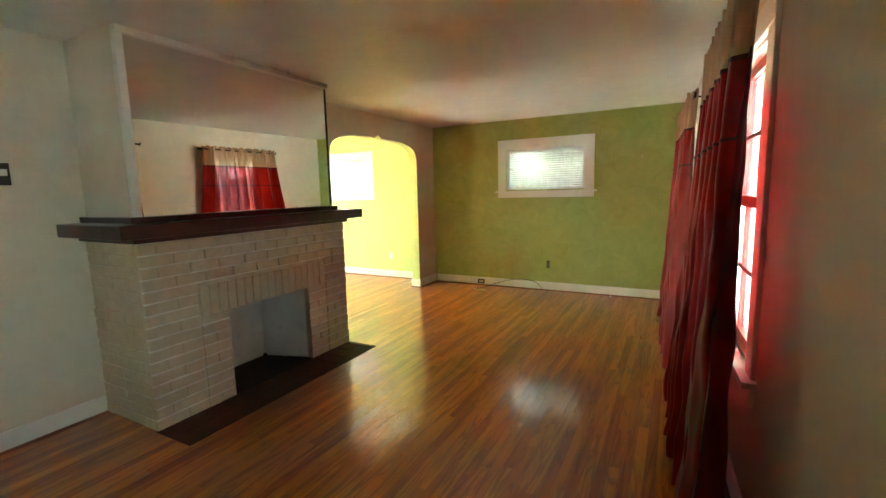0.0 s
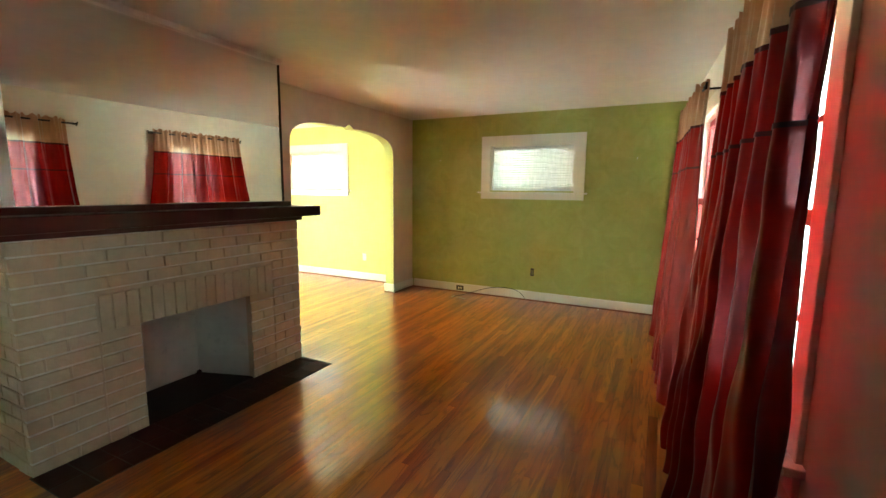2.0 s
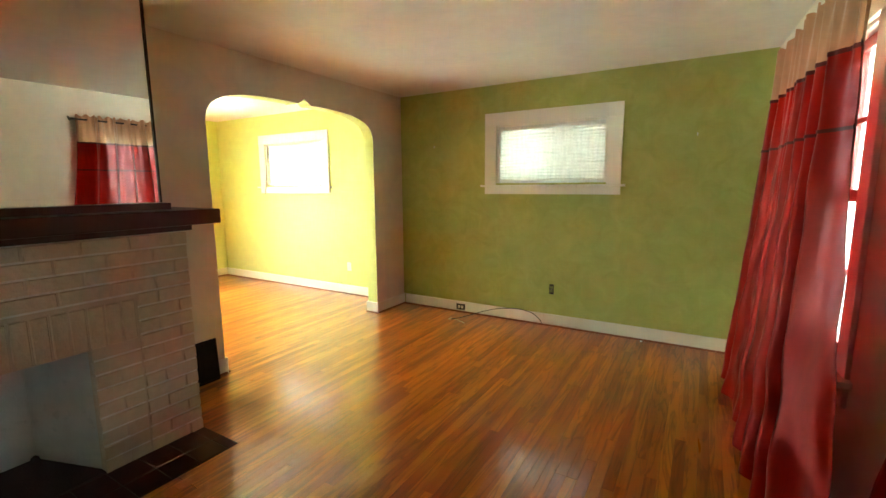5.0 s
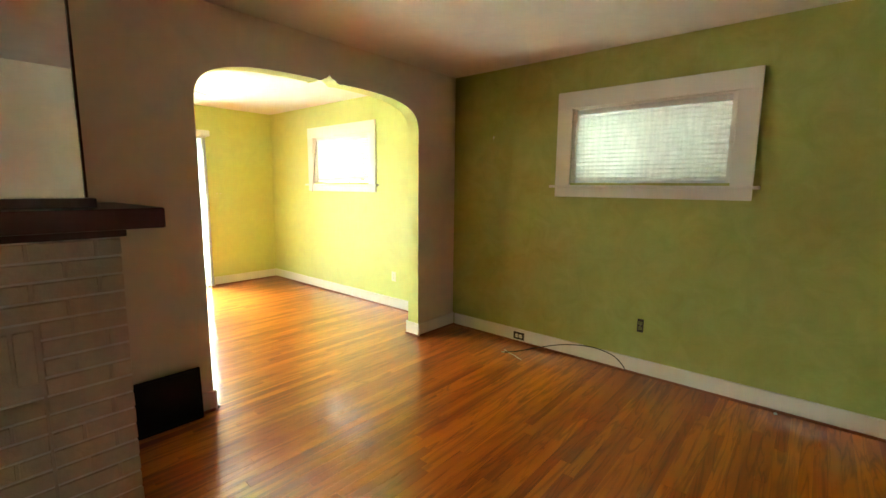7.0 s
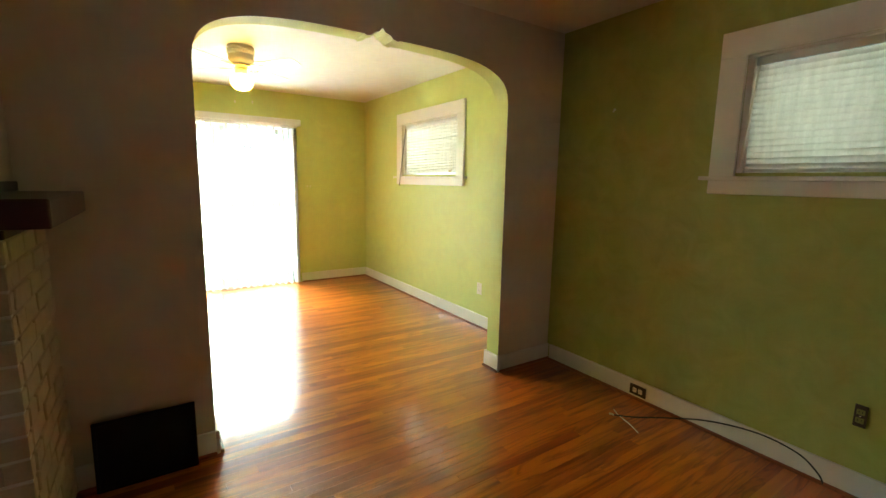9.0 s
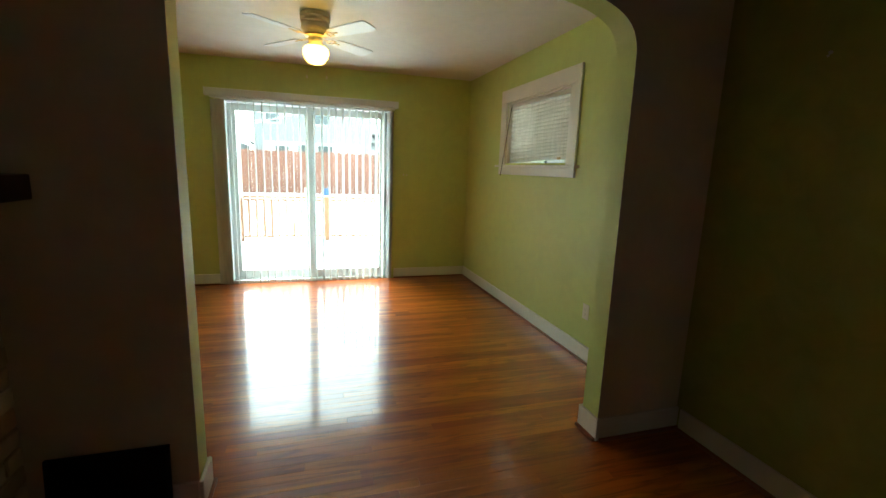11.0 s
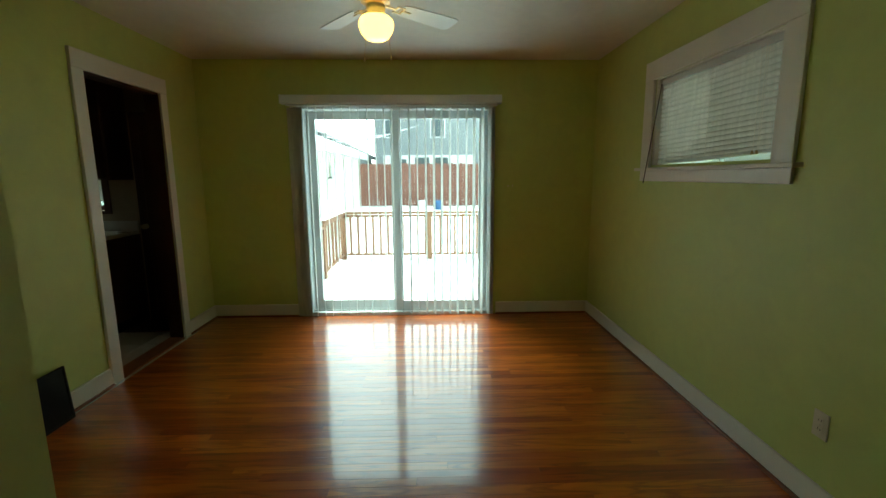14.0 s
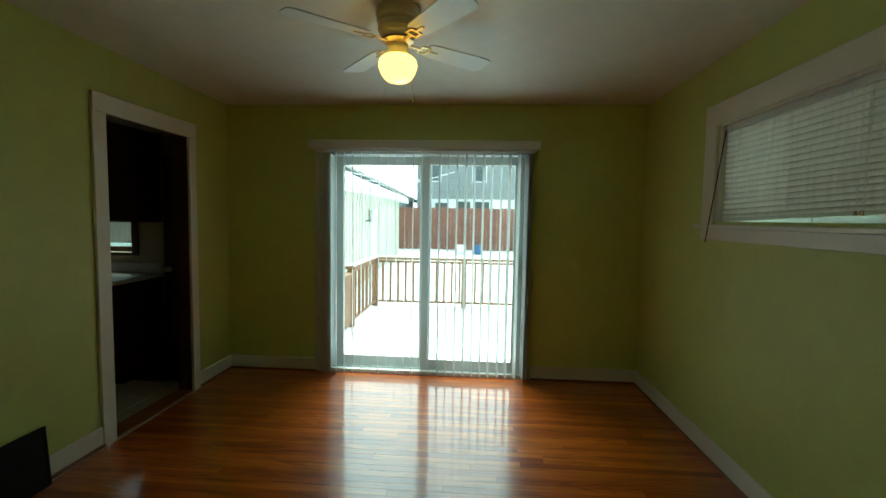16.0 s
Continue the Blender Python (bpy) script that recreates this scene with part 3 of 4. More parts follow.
part("jamb", boxes((KDOOR[0], KDOOR[0] + 0.014, YK - 0.11, YK, 0.0, 2.10), (KDOOR[0] + 0.014, KDOOR[1] - 0.014, YK - 0.11, YK, 2.086, 2.10), (KDOOR[1] - 0.014, KDOOR[1], YK - 0.11, YK, 0.0, 2.10)), DARKWOOD, door)
part("threshold", boxes((KDOOR[0] + 0.014, KDOOR[1] - 0.014, YK - 0.12, YK + 0.02, 0.0, 0.014), bevel=0.004), SHOE, door)

# ---- fireplace ----
FX, FY0, FY1, FZ = -2.535, 1.264, 3.135, 1.225     # brick front, ends, top
OY0, OY1, OZ = 1.835, 2.628, 0.668                   # firebox opening
SY0, SY1, SZ = 1.622, 2.842, 0.892                  # soldier-topped surround
fireplace = thing("fireplace", "brick fireplace painted cream under a dark mahogany mantel", "fireplace")
for a, b, c in ((FY0 + 0.008, OY0, 0.0), (OY1, FY1 - 0.008, 0.0), (OY0, OY1, OZ)):
    part("mortar_bed", boxes((XA + 0.001, FX - 0.008, a, b, c, FZ - 0.004)), MORTAR, fireplace, "whitish painted mortar joints")
back = bmesh.new()
inner = [(FX - 0.055, OY0 + 0.001), (-3.01, OY0 + 0.02), (-3.01, OY1 - 0.14), (FX - 0.055, OY1 - 0.001)]
lo = [back.verts.new((x, y, 0.013)) for x, y in inner]
hi = [back.verts.new((x, y, OZ)) for x, y in inner]
for k in range(3):
    back.faces.new((lo[k], lo[k + 1], hi[k + 1], hi[k]))
back.faces.new(hi)
part("firebox", back, FIREBOX, fireplace, "pale grey painted firebox lining")
part("firebox_floor", boxes((-3.02, FX - 0.01, OY0 + 0.001, OY1 - 0.001, 0.001, 0.012)), SOOT, fireplace, "sooty black firebox floor")
ash = spun([(0.02, 0.0), (0.018, 0.02), (0.006, 0.03)], 9, (-2.985, 2.475, 0.012))
part("damper_knob", ash, SOOT, fireplace)
# mantel in three layers
part("mantel_shelf", boxes((XA + 0.002, -2.394, 1.115, 3.268, 1.262, 1.346), bevel=0.006, seg=2), MANTEL, fireplace, "thick dark mahogany shelf")
part("mantel_moulding", boxes((XA + 0.002, -2.49, 1.225, 3.150, 1.226, 1.2615), bevel=0.005, seg=2), MANTEL, fireplace)
part("mantel_ledge", boxes((XA + 0.002, -2.53, 1.245, 3.068, 1.3465, 1.384), bevel=0.003), MANTEL, fireplace)

# chimney breast with the large mirror
setting("chimney_breast", boxes((XA - 0.05, -2.610, 1.285, 3.055, 1.33, H + 0.05)), CREAM, "cream painted chimney breast above the mantel", "wall")
mirror = thing("wall_mirror", "large frameless mirror filling the chimney breast above the mantel", "mirror")
part("mirror_glass", boxes((-2.607, -2.599, 1.336, 3.043, 1.3855, 2.470)), MIRROR, mirror)
part("mirror_trim", boxes((-2.609, -2.560, 1.287, 3.052, 2.472, 2.508), bevel=0.003), TRIM, mirror, "white wooden strip")
part("mirror_trim", boxes((-2.609, -2.575, 1.287, 1.335, 1.3855, 2.4715), bevel=0.003), TRIM, mirror, "white wooden strip")
part("mirror_edge", boxes((-2.609, -2.590, 3.0435, 3.052, 1.3855, 2.4715)), IRON, mirror, "dark bevelled edge")

# hearth flush with the floor
hearth = thing("hearth", "dark brown hearth tiles set flush in the floor", "hearth", kind="structure")
part("grout", boxes((FX - 0.02, -2.200, FY0 - 0.01, 3.140, -0.02, 0.0035)), GROUT, hearth)
ty = FY0 - 0.01
while ty < 3.13:
    te = min(ty + 0.152, 3.140)
    for xa, xb in ((FX - 0.005, -2.363), (-2.357, -2.200)):
        part("tile", boxes((xa + 0.001, xb - 0.001, ty + 0.002, te - 0.002, -0.01, 0.0065), bevel=0.002), HEARTH, hearth)
    ty = te

# ---- curtains, in the street wall's frame ----


def curtain_rod(y0, y1):
    r = thing("curtain_rod", "dark iron curtain rod with knobbed finials", "curtain rod", "curtain rods", m=SKEW)
    z, d = 2.180, -0.125
    part("pole", rod((d, y0, z), (d, y1, z), 0.009, 12), IRON, r)
    for y, s in ((y0, -1), (y1, 1)):
        part("finial", rod((d, y, z), (d, y + s * 0.03, z), 0.014, 10, 0.008), IRON, r)
        part("finial_knob", rod((d, y + s * 0.03, z - 0.022), (d, y + s * 0.045, z + 0.022), 0.008, 8), IRON, r)
        part("bracket", boxes((d - 0.004, 0.0, y - s * 0.06 - 0.006, y - s * 0.06 + 0.006, z - 0.008, z + 0.004)), IRON, r)
    return r


def curtain(y0, y1, b0, b1, hem, seed, label, back=0):
    """A gathered panel: a ruffled head, a tan band, a red length, dark ribbons at both seams.
    It hangs from y0..y1 at the rod and spreads to b0..b1 at the hem."""
    rnd = random.Random(seed)
    c = thing("curtain", label, "curtain", "red curtains", m=SKEW)
    cols, folds = 230, 3.7
    ph = [rnd.uniform(0, 6.28) for _ in range(6)]

    def at(s, z):
        f = max(0.0, (2.215 - z) / (2.215 - hem))
        # the outer edge turns back to the wall
        turn = 0.0
        if back < 0:
            turn, s = max(0.0, 1 - s / 0.14), max(0.0, (s - 0.14) / 0.86)
        elif back > 0:
            turn, s = max(0.0, 1 - (1 - s) / 0.14), min(1.0, s / 0.86)
        ease = f ** 1.7
        y = (y0 + (y1 - y0) * s) * (1 - ease) + (b0 + (b1 - b0) * s) * ease
        small = 0.010 * math.sin(s * 92 + ph[0]) * max(0.0, 1 - f * 5)
        wave = math.sin(s * folds * 6.283 + ph[1] + 0.7 * math.sin(f * 3 + ph[2]) + 0.9 * math.sin(s * 5 + ph[3]))
        # the folds are flat-topped, with tight valleys between
        deep = (0.032 + 0.045 * f) * math.tanh(0.95 * wave)
        deep += (0.004 + 0.011 * f) * math.sin(s * folds * 13.3 + ph[4] + f * 2.2)
        deep += 0.007 * f * math.sin(s * 31 - f * 23 + ph[0]) + 0.005 * f * math.sin(s * 17 + f * 41 + ph[3])
        corner = 0.045 * math.exp(-(s if back < 0 else 1 - s) * 11) if back else 0.0
        x = -0.130 + small - deep * (1 - turn) * (1 - corner / 0.06) - corner - 0.085 * f * (1 - turn) + turn * 0.115
        x = min(x, -0.045)
        y += 0.012 * math.sin(s * folds * 6.283 + ph[5]) * (0.4 + f)
        return Vector((x, y, z))

    def strip(name, zs, material, push=0.0):
        bm = bmesh.new()
        rows = []
        for z in zs:
            line = []
            for k in range(cols + 1):
                s = k / cols
                p = at(s, z(s) if callable(z) else z)
                p.x -= push
                line.append(bm.verts.new(p))
            rows.append(line)
        for a, b in zip(rows, rows[1:]):
            for k in range(cols):
                bm.faces.new((a[k], a[k + 1], b[k + 1], b[k]))
        return part(name, bm, material, c, smooth=True)

    def steps(hi, lo, n):
        return [hi + (lo - hi) * k / n for k in range(n + 1)]

    strip("head_ruffle", [(lambda s, q=q: 2.198 + q * (0.028 + 0.012 * math.sin(s * 61 + ph[2]))) for q in (1.0, 0.5, 0.0)], TAN)
    strip("tan_band", steps(2.198, 1.945, 8), TAN)
    strip("ribbon", steps(1.951, 1.933, 2), SEAM, 0.003)
    strip("red_upper", steps(1.938, 1.660, 8), RED)
    strip("ribbon", steps(1.666, 1.652, 2), SEAM, 0.003)
    strip("red_length", steps(1.656, hem, 40), RED)
    return c


# along the wall: 0 at 1.70 m
curtain_rod(-0.08, 1.29)
curtain_rod(2.11, 3.34)
curtain(-0.06, 0.65, -0.34, 0.74, 0.03, 3, "long red satin curtain with a tan top band")
curtain(0.61, 1.23, 0.56, 1.45, 0.03, 8, "long red satin curtain with a tan top band and dark ribbons")
curtain(2.13, 2.76, 1.72, 2.86, 0.04, 11, "long red satin curtain flaring out at the hem")
curtain(2.72, 3.33, 2.74, 3.78, 0.06, 5, "long red satin curtain hanging beside the green wall", 1)


# ---- sliding patio door ----
slider = thing("door_1", "white vinyl sliding patio door with two tall panes", "door", kind="structure")
y0, y1, z0, z1 = 3.24, 5.12, 0.0, 2.11
xo = XW - 0.10
part("frame", boxes((xo - 0.07, XW + 0.012, y0, y0 + 0.045, z0, z1), bevel=0.002), VINYL, slider)
part("frame", boxes((xo - 0.07, XW + 0.012, y1 - 0.045, y1, z0, z1), bevel=0.002), VINYL, slider)
part("frame", boxes((xo - 0.07, XW + 0.012, y0 + 0.045, y1 - 0.045, z1 - 0.05, z1), bevel=0.002), VINYL, slider)
part("sill_track", boxes((xo - 0.07, XW + 0.010, y0 + 0.045, y1 - 0.045, z0, 0.035), (xo - 0.005, xo + 0.005, y0 + 0.045, y1 - 0.045, 0.035, 0.05), (xo + 0.05, xo + 0.058, y0 + 0.045, y1 - 0.045, 0.035, 0.05)), VINYL, slider)
for a, b, x in ((y0 + 0.045, 4.215, xo - 0.035), (4.115, y1 - 0.045, xo + 0.02)):
    pn = part("door_panel", boxes((x, x + 0.035, a, a + 0.085, 0.05, z1 - 0.055), (x, x + 0.035, b - 0.085, b, 0.05, z1 - 0.055), (x, x + 0.035, a + 0.085, b - 0.085, 0.05, 0.135), (x, x + 0.035, a + 0.085, b - 0.085, z1 - 0.135, z1 - 0.055), bevel=0.002), VINYL, slider)
    gl = part("pane", boxes((x + 0.014, x + 0.020, a + 0.085, b - 0.085, 0.135, z1 - 0.135)), GLASS, pn)
    gl.visible_shadow = False
    if x > xo:
        part("door_handle", boxes((x + 0.035, x + 0.062, b - 0.055, b - 0.03, 0.92, 1.14), (x + 0.035, x + 0.05, b - 0.065, b - 0.02, 0.95, 0.98), (x + 0.035, x + 0.05, b - 0.065, b - 0.02, 1.08, 1.11), bevel=0.004), VINYL, pn)

vblind = thing("vertical_blind", "white vertical blind, vanes turned edge-on and spread across the door", "blind")
part("valance", boxes((XW + 0.001, XW + 0.098, 3.11, 5.19, 2.10, 2.176), bevel=0.004), VINYL, vblind, "white dust cover above the vanes")
part("track", boxes((XW + 0.035, XW + 0.075, 3.15, 5.15, 2.08, 2.099)), WHITEP, vblind)
part("end_cap", boxes((XW + 0.001, XW + 0.1, 3.100, 3.109, 2.098, 2.178)), VINYL, vblind)


def vane_mesh():
    bm = bmesh.new()
    rows = []
    for z in (0.015, 2.065):
        rows.append([bm.verts.new((-0.044 + 0.0147 * k, 0.005 * math.sin(math.pi * k / 6), z)) for k in range(7)])
    for k in range(6):
        bm.faces.new((rows[0][k], rows[0][k + 1], rows[1][k + 1], rows[1][k]))
    me = bpy.data.meshes.new("vane")
    bm.to_mesh(me)
    bm.free()
    me.materials.append(VANE)
    return me


vm = vane_mesh()
rnd = random.Random(4)
vane_ys = [3.19 + 0.018 * k for k in range(4)] + [3.345 + 0.0795 * k for k in range(22)] + [5.085, 5.115]
for y in vane_ys:
    v = new("vane", vm)
    v.parent = vblind
    v.matrix_basis = pose(XW + 0.055, y + rnd.uniform(-0.004, 0.004), 0, 0, 0, rnd.uniform(-4, 4) + (70 if y < 3.30 else VANE_TURN))
    c = new("clip", bpy.data.meshes["clip"]) if "clip" in bpy.data.meshes else link("clip", boxes((-0.004, 0.004, -0.004, 0.004, 2.063, 2.081)), WHITEP)
    c.parent = vblind
    c.matrix_basis = pose(XW + 0.055, y, 0)

# ---- ceiling fan ----
fan = thing("ceiling_fan", "four-blade white hugger ceiling fan with a lit schoolhouse globe", "ceiling fan", m=pose(-5.016, 4.216, 0))
part("motor_housing", spun([(0.104, H - 0.001), (0.113, 2.480), (0.106, 2.470), (0.109, 2.446), (0.099, 2.436), (0.102, 2.405), (0.094, 2.388), (0.084, 2.378), (0.078, 2.365)], 40), FANWHITE, fan, smooth=False)
part("flywheel", spun([(0.075, 2.364), (0.08, 2.352), (0.05, 2.34)], 32), BRASS, fan)
part("switch_housing", spun([(0.05, 2.339), (0.052, 2.32), (0.046, 2.295), (0.050, 2.286)], 28), FANWHITE, fan)
part("globe", spun([(0.052, 2.285), (0.074, 2.279), (0.090, 2.264), (0.096, 2.244), (0.094, 2.224), (0.085, 2.198), (0.070, 2.176), (0.052, 2.163), (0.030, 2.156), (0.010, 2.152)], 36), GLOBE, fan, "glowing schoolhouse glass globe", smooth=True)
for a in (39, 129, 219, 309):
    bm = bmesh.new()
    line = [(0.165, 0.045), (0.19, 0.056), (0.38, 0.066), (0.53, 0.070), (0.552, 0.062), (0.562, 0.042)]
    pts = [(x, -w) for x, w in line] + [(x, w) for x, w in line[::-1]]
    top = [bm.verts.new((x, y, 0.003)) for x, y in pts]
    low = [bm.verts.new((x, y, -0.003)) for x, y in pts]
    bm.faces.new(top)
    bm.faces.new(low[::-1])
    for k in range(len(pts)):
        j = (k + 1) % len(pts)
        bm.faces.new((top[k], low[k], low[j], top[j]))
    bm.transform(pose(0, 0, 2.352, 0, 0, a) @ pose(0, 0, 0, -10, 0, 0))
    bl = part("blade", bm, BLADE, fan)
    ir = boxes((0.06, 0.135, -0.010, 0.010, -0.009, -0.004), (0.17, 0.235, -0.007, 0.007, -0.009, -0.0035), (0.13, 0.18, -0.034, -0.022, -0.009, -0.0035), (0.13, 0.18, 0.022, 0.034, -0.009, -0.0035), (0.125, 0.138, -0.034, 0.034, -0.010, -0.004), (0.172, 0.184, -0.030, 0.030, -0.010, -0.004), bevel=0.002)
    ir.transform(pose(0, 0, 2.352, 0, 0, a) @ pose(0, 0, 0, -10, 0, 0))
    part("blade_iron", ir, BRASS, bl, "scrolled cream and brass blade iron")
for dx, dy, zl in ((0.02, -0.068, 2.045), (-0.02, 0.078, 2.06)):
    ch = part("pull_chain", rod((dx * 0.6, dy * 0.62, 2.30), (dx, dy, zl + 0.02), 0.0012, 6), BRASS, fan)
    part("pull", spun([(0.003, 0.022), (0.006, 0.014), (0.006, 0.002), (0.003, 0.0)], 10, (dx, dy, zl)), IVORY, ch)

# ---- outlets, switches, hooks ----


def wall_plate(name, label, category, m, w, h, plate_mat, sockets, socket_mat):
    """A cover plate in the x-z plane facing -y, with its inserts."""
    t = thing(name, label, category, m=m)
    part("cover_plate", boxes((-w / 2, w / 2, -0.006, 0.0, -h / 2, h / 2), bevel=0.002, seg=2), plate_mat, t)
    for x, z, sw, sh in sockets:
        s = part("insert", boxes((x - sw / 2, x + sw / 2, -0.009, -0.0062, z - sh / 2, z + sh / 2), bevel=0.0015), socket_mat, t)
        if sh > 0.02 and name == "wall_outlet":
            for d in (-0.006, 0.006):
                part("slot", boxes((x + d - 0.0012, x + d + 0.0012, -0.0096, -0.0088, z - 0.003, z + 0.006)), DARKSLOT, s)
    part("screw", rod((0, -0.0062, 0), (0, -0.0075, 0), 0.003, 8), COPPER, t)
    return t


wall_plate("wall_outlet", "brown outlet plate with white sockets on the white baseboard", "outlet", pose(-2.34, YN - 0.017, 0.065), 0.115, 0.070, BROWNP, [(-0.02, 0, 0.028, 0.032), (0.02, 0, 0.028, 0.032)], IVORY)
wall_plate("wall_outlet", "dark brown bare outlet without its cover plate on the green wall", "outlet", pose(-1.277, YN, 0.394), 0.046, 0.105, BROWNP, [(0, -0.02, 0.030, 0.026), (0, 0.02, 0.030, 0.026)], OLIVEP)
wall_plate("wall_outlet", "ivory outlet plate on the lime green wall", "outlet", pose(-4.076, YN, 0.384), 0.070, 0.115, IVORY, [(0, -0.02, 0.032, 0.028), (0, 0.02, 0.032, 0.028)], IVORY)
wall_plate("light_switch", "pale green painted switch plate beside the patio door", "light switch", pose(XW, 5.30, 1.32, 0, 0, 90), 0.115, 0.115, LIME, [(-0.023, 0, 0.010, 0.022), (0.023, 0, 0.010, 0.022)], IVORY)
wall_plate("thermostat", "small dark thermostat on the cream wall", "thermostat", pose(XA, 0.895, 1.66, 0, 0, 90), 0.075, 0.13, BROWNP, [(0, 0.01, 0.05, 0.04)], IVORY)
for hx, hz in ((-2.69, 1.905), (-0.059, 1.888)):
    hk = thing("wall_hook", "tiny white wall anchor in the olive green wall", "hook", "wall anchors", m=pose(hx, YN, hz))
    part("anchor", rod((0, 0, 0.008), (0, -0.010, 0.008), 0.006, 10), WHITEP, hk)
    part("hook_tip", tube([(0, -0.008, 0.006), (0, -0.013, -0.006), (0, -0.018, -0.010), (0, -0.021, -0.004)], 0.003, 6), WHITEP, hk)

# ---- loose things on the living room floor ----
cord = thing("coaxial_cable", "black coaxial cable arching out of the baseboard onto the floor", "cable", m=pose(0.04, 0.0, 0.0))
pts = [Vector((-1.40, 6.10, 0.012)), Vector((-1.42, 6.085, 0.06)), Vector((-1.50, 6.06, 0.13)), Vector((-1.66, 6.02, 0.165)), Vector((-1.86, 5.96, 0.150)), Vector((-2.05, 5.90, 0.095)), Vector((-2.22, 5.84, 0.035)), Vector((-2.335, 5.80, 0.006))]
fine = []
for k in range(len(pts) - 1):
    p0, p1, p2, p3 = pts[max(k - 1, 0)], pts[k], pts[k + 1], pts[min(k + 2, len(pts) - 1)]
    for s in range(6):
        t = s / 6
        fine.append(0.5 * (2 * p1 + (p2 - p0) * t + (2 * p0 - 5 * p1 + 4 * p2 - p3) * t * t + (3 * p1 - p0 - 3 * p2 + p3) * t ** 3))
fine.append(pts[-1])
part("jacket", tube(fine, 0.0042), CABLE, cord)
part("connector", rod((-2.335, 5.80, 0.0065), (-2.362, 5.79, 0.0065), 0.0055, 10), COPPER, cord, "bright metal end connector")
part("bare_wire", tube([(-2.38, 5.86, 0.004), (-2.32, 5.82, 0.007), (-2.22, 5.79, 0.005), (-2.14, 5.75, 0.004)], 0.0028), COPPER, cord, "pale loose wire")
lint = spun([(0.008, 0.0), (0.011, 0.006), (0.006, 0.013), (0.002, 0.015)], 8, (-0.396, 6.075, 0.0))
tagged(link("paper_scrap", lint, WHITEP), "tiny crumpled white scrap on the floor by the baseboard", "scrap")


def vent_panel(m, label):
    """A black sheet-metal return-air cover standing on edge against the wall."""
    t = thing("vent_cover", label, "vent cover", "black vent covers", m=m)
    w, h = 0.40, 0.325
    part("sheet", boxes((-w / 2 + 0.012, w / 2 - 0.012, -0.010, -0.003, 0.012, h - 0.012)), BLACK, t)
    for a, b, c, d in ((-w / 2, w / 2, 0.0, 0.014), (-w / 2, w / 2, h - 0.014, h), (-w / 2, -w / 2 + 0.014, 0.0145, h - 0.0145), (w / 2 - 0.014, w / 2, 0.0145, h - 0.0145)):
        part("rim", boxes((a, b, -0.016, 0.0, c, d), bevel=0.002), BLACK, t)
    return t


vent_panel(pose(XA + 0.05, 3.41, 0.0, -3.5, 0, 90), "black metal vent cover leaning beside the fireplace")
vent_panel(pose(-4.735, YK + 0.055, 0.0, 0, 0, 180) @ pose(0, 0, 0, -4, 0, 0), "black metal vent cover leaning on the green wall")

# ---- kitchen seen through the doorway ----
setting("floor_kitchen", boxes((XW - 0.22, XB, YS, YK - 0.055, -0.05, -0.012)), GROUT, "kitchen floor bed", "floor")
kf = bpy.data.objects["floor_kitchen"]
tm = boxes((0, 0.297, 0, 0.297, -0.012, 0.002), bevel=0.002)
tme = bpy.data.meshes.new("tile")
tm.to_mesh(tme)
tm.free()
tme.materials.append(TILE)
for i in range(9):
    for j in range(9):
        o = new("tile", tme)
        o.parent = kf
        o.matrix_basis = pose(-6.40 + 0.30 * i, -0.37 + 0.30 * j, 0)


def cabinet(name, label, x0, x1, ya, yb, z0, z1, doors, toe=0.0):
    c = thing(name, label, "cabinet", "kitchen cabinets")
    part("body", boxes((x0, x1 - 0.02, ya, yb, z0 + toe, z1)), DARKWOOD, c)
    if toe:
        part("toe_kick", boxes((x0, x1 - 0.08, ya, yb, z0, z0 + toe)), BLACK, c)
    n = (yb - ya) / doors
    for k in range(doors):
        d = part("cabinet_door", boxes((x1 - 0.0195, x1, ya + n * k + 0.004, ya + n * (k + 1) - 0.004, z0 + toe + 0.01, z1 - 0.01), bevel=0.004), DARKWOOD, c)
        part("knob", rod((x1, ya + n * k + 0.05, z0 + toe + 0.25), (x1 + 0.025, ya + n * k + 0.05, z0 + toe + 0.25), 0.012, 10), BRASS, d)
    return c


cabinet("base_cabinet", "dark wooden base cabinet under the pale worktop", XW + 0.001, XW + 0.60, 0.40, 1.00, 0.002, 0.87, 1, 0.09)
cabinet("base_cabinet", "dark wooden base cabinet below the kitchen window", XW + 0.001, XW + 0.60, 1.001, 1.62, 0.002, 0.87, 1, 0.09)
cabinet("wall_cabinet", "dark wooden wall cabinet over the window", XW + 0.001, XW + 0.34, 0.45, 1.62, 1.40, 2.30, 2)
kd = thing("door_2", "closed dark wooden back door of the kitchen", "door", kind="structure")
part("leaf", boxes((XW + 0.001, XW + 0.04, 1.66, 2.26, 0.004, 2.03), bevel=0.003), DARKWOOD, kd)
for za, zb in ((0.2, 0.9), (1.0, 1.85)):
    part("door_panel", boxes((XW + 0.0405, XW + 0.052, 1.74, 2.18, za, zb), bevel=0.008), DARKWOOD, kd)
part("door_knob", rod((XW + 0.04, 1.72, 0.95), (XW + 0.09, 1.72, 0.95), 0.025, 12), BRASS, kd)
wt = thing("worktop", "pale laminate kitchen worktop with a rolled edge", "worktop")
part("slab", boxes((XW + 0.001, XW + 0.63, 0.40, 1.62, 0.871, 0.905), bevel=0.006, seg=2), COUNTER, wt)
part("backsplash", boxes((XW + 0.001, XW + 0.02, 0.40, 1.62, 0.9055, 1.0), bevel=0.003), COUNTER, wt)
kw = thing("window_5", "small kitchen window with a half-drawn white blind", "window", kind="structure")
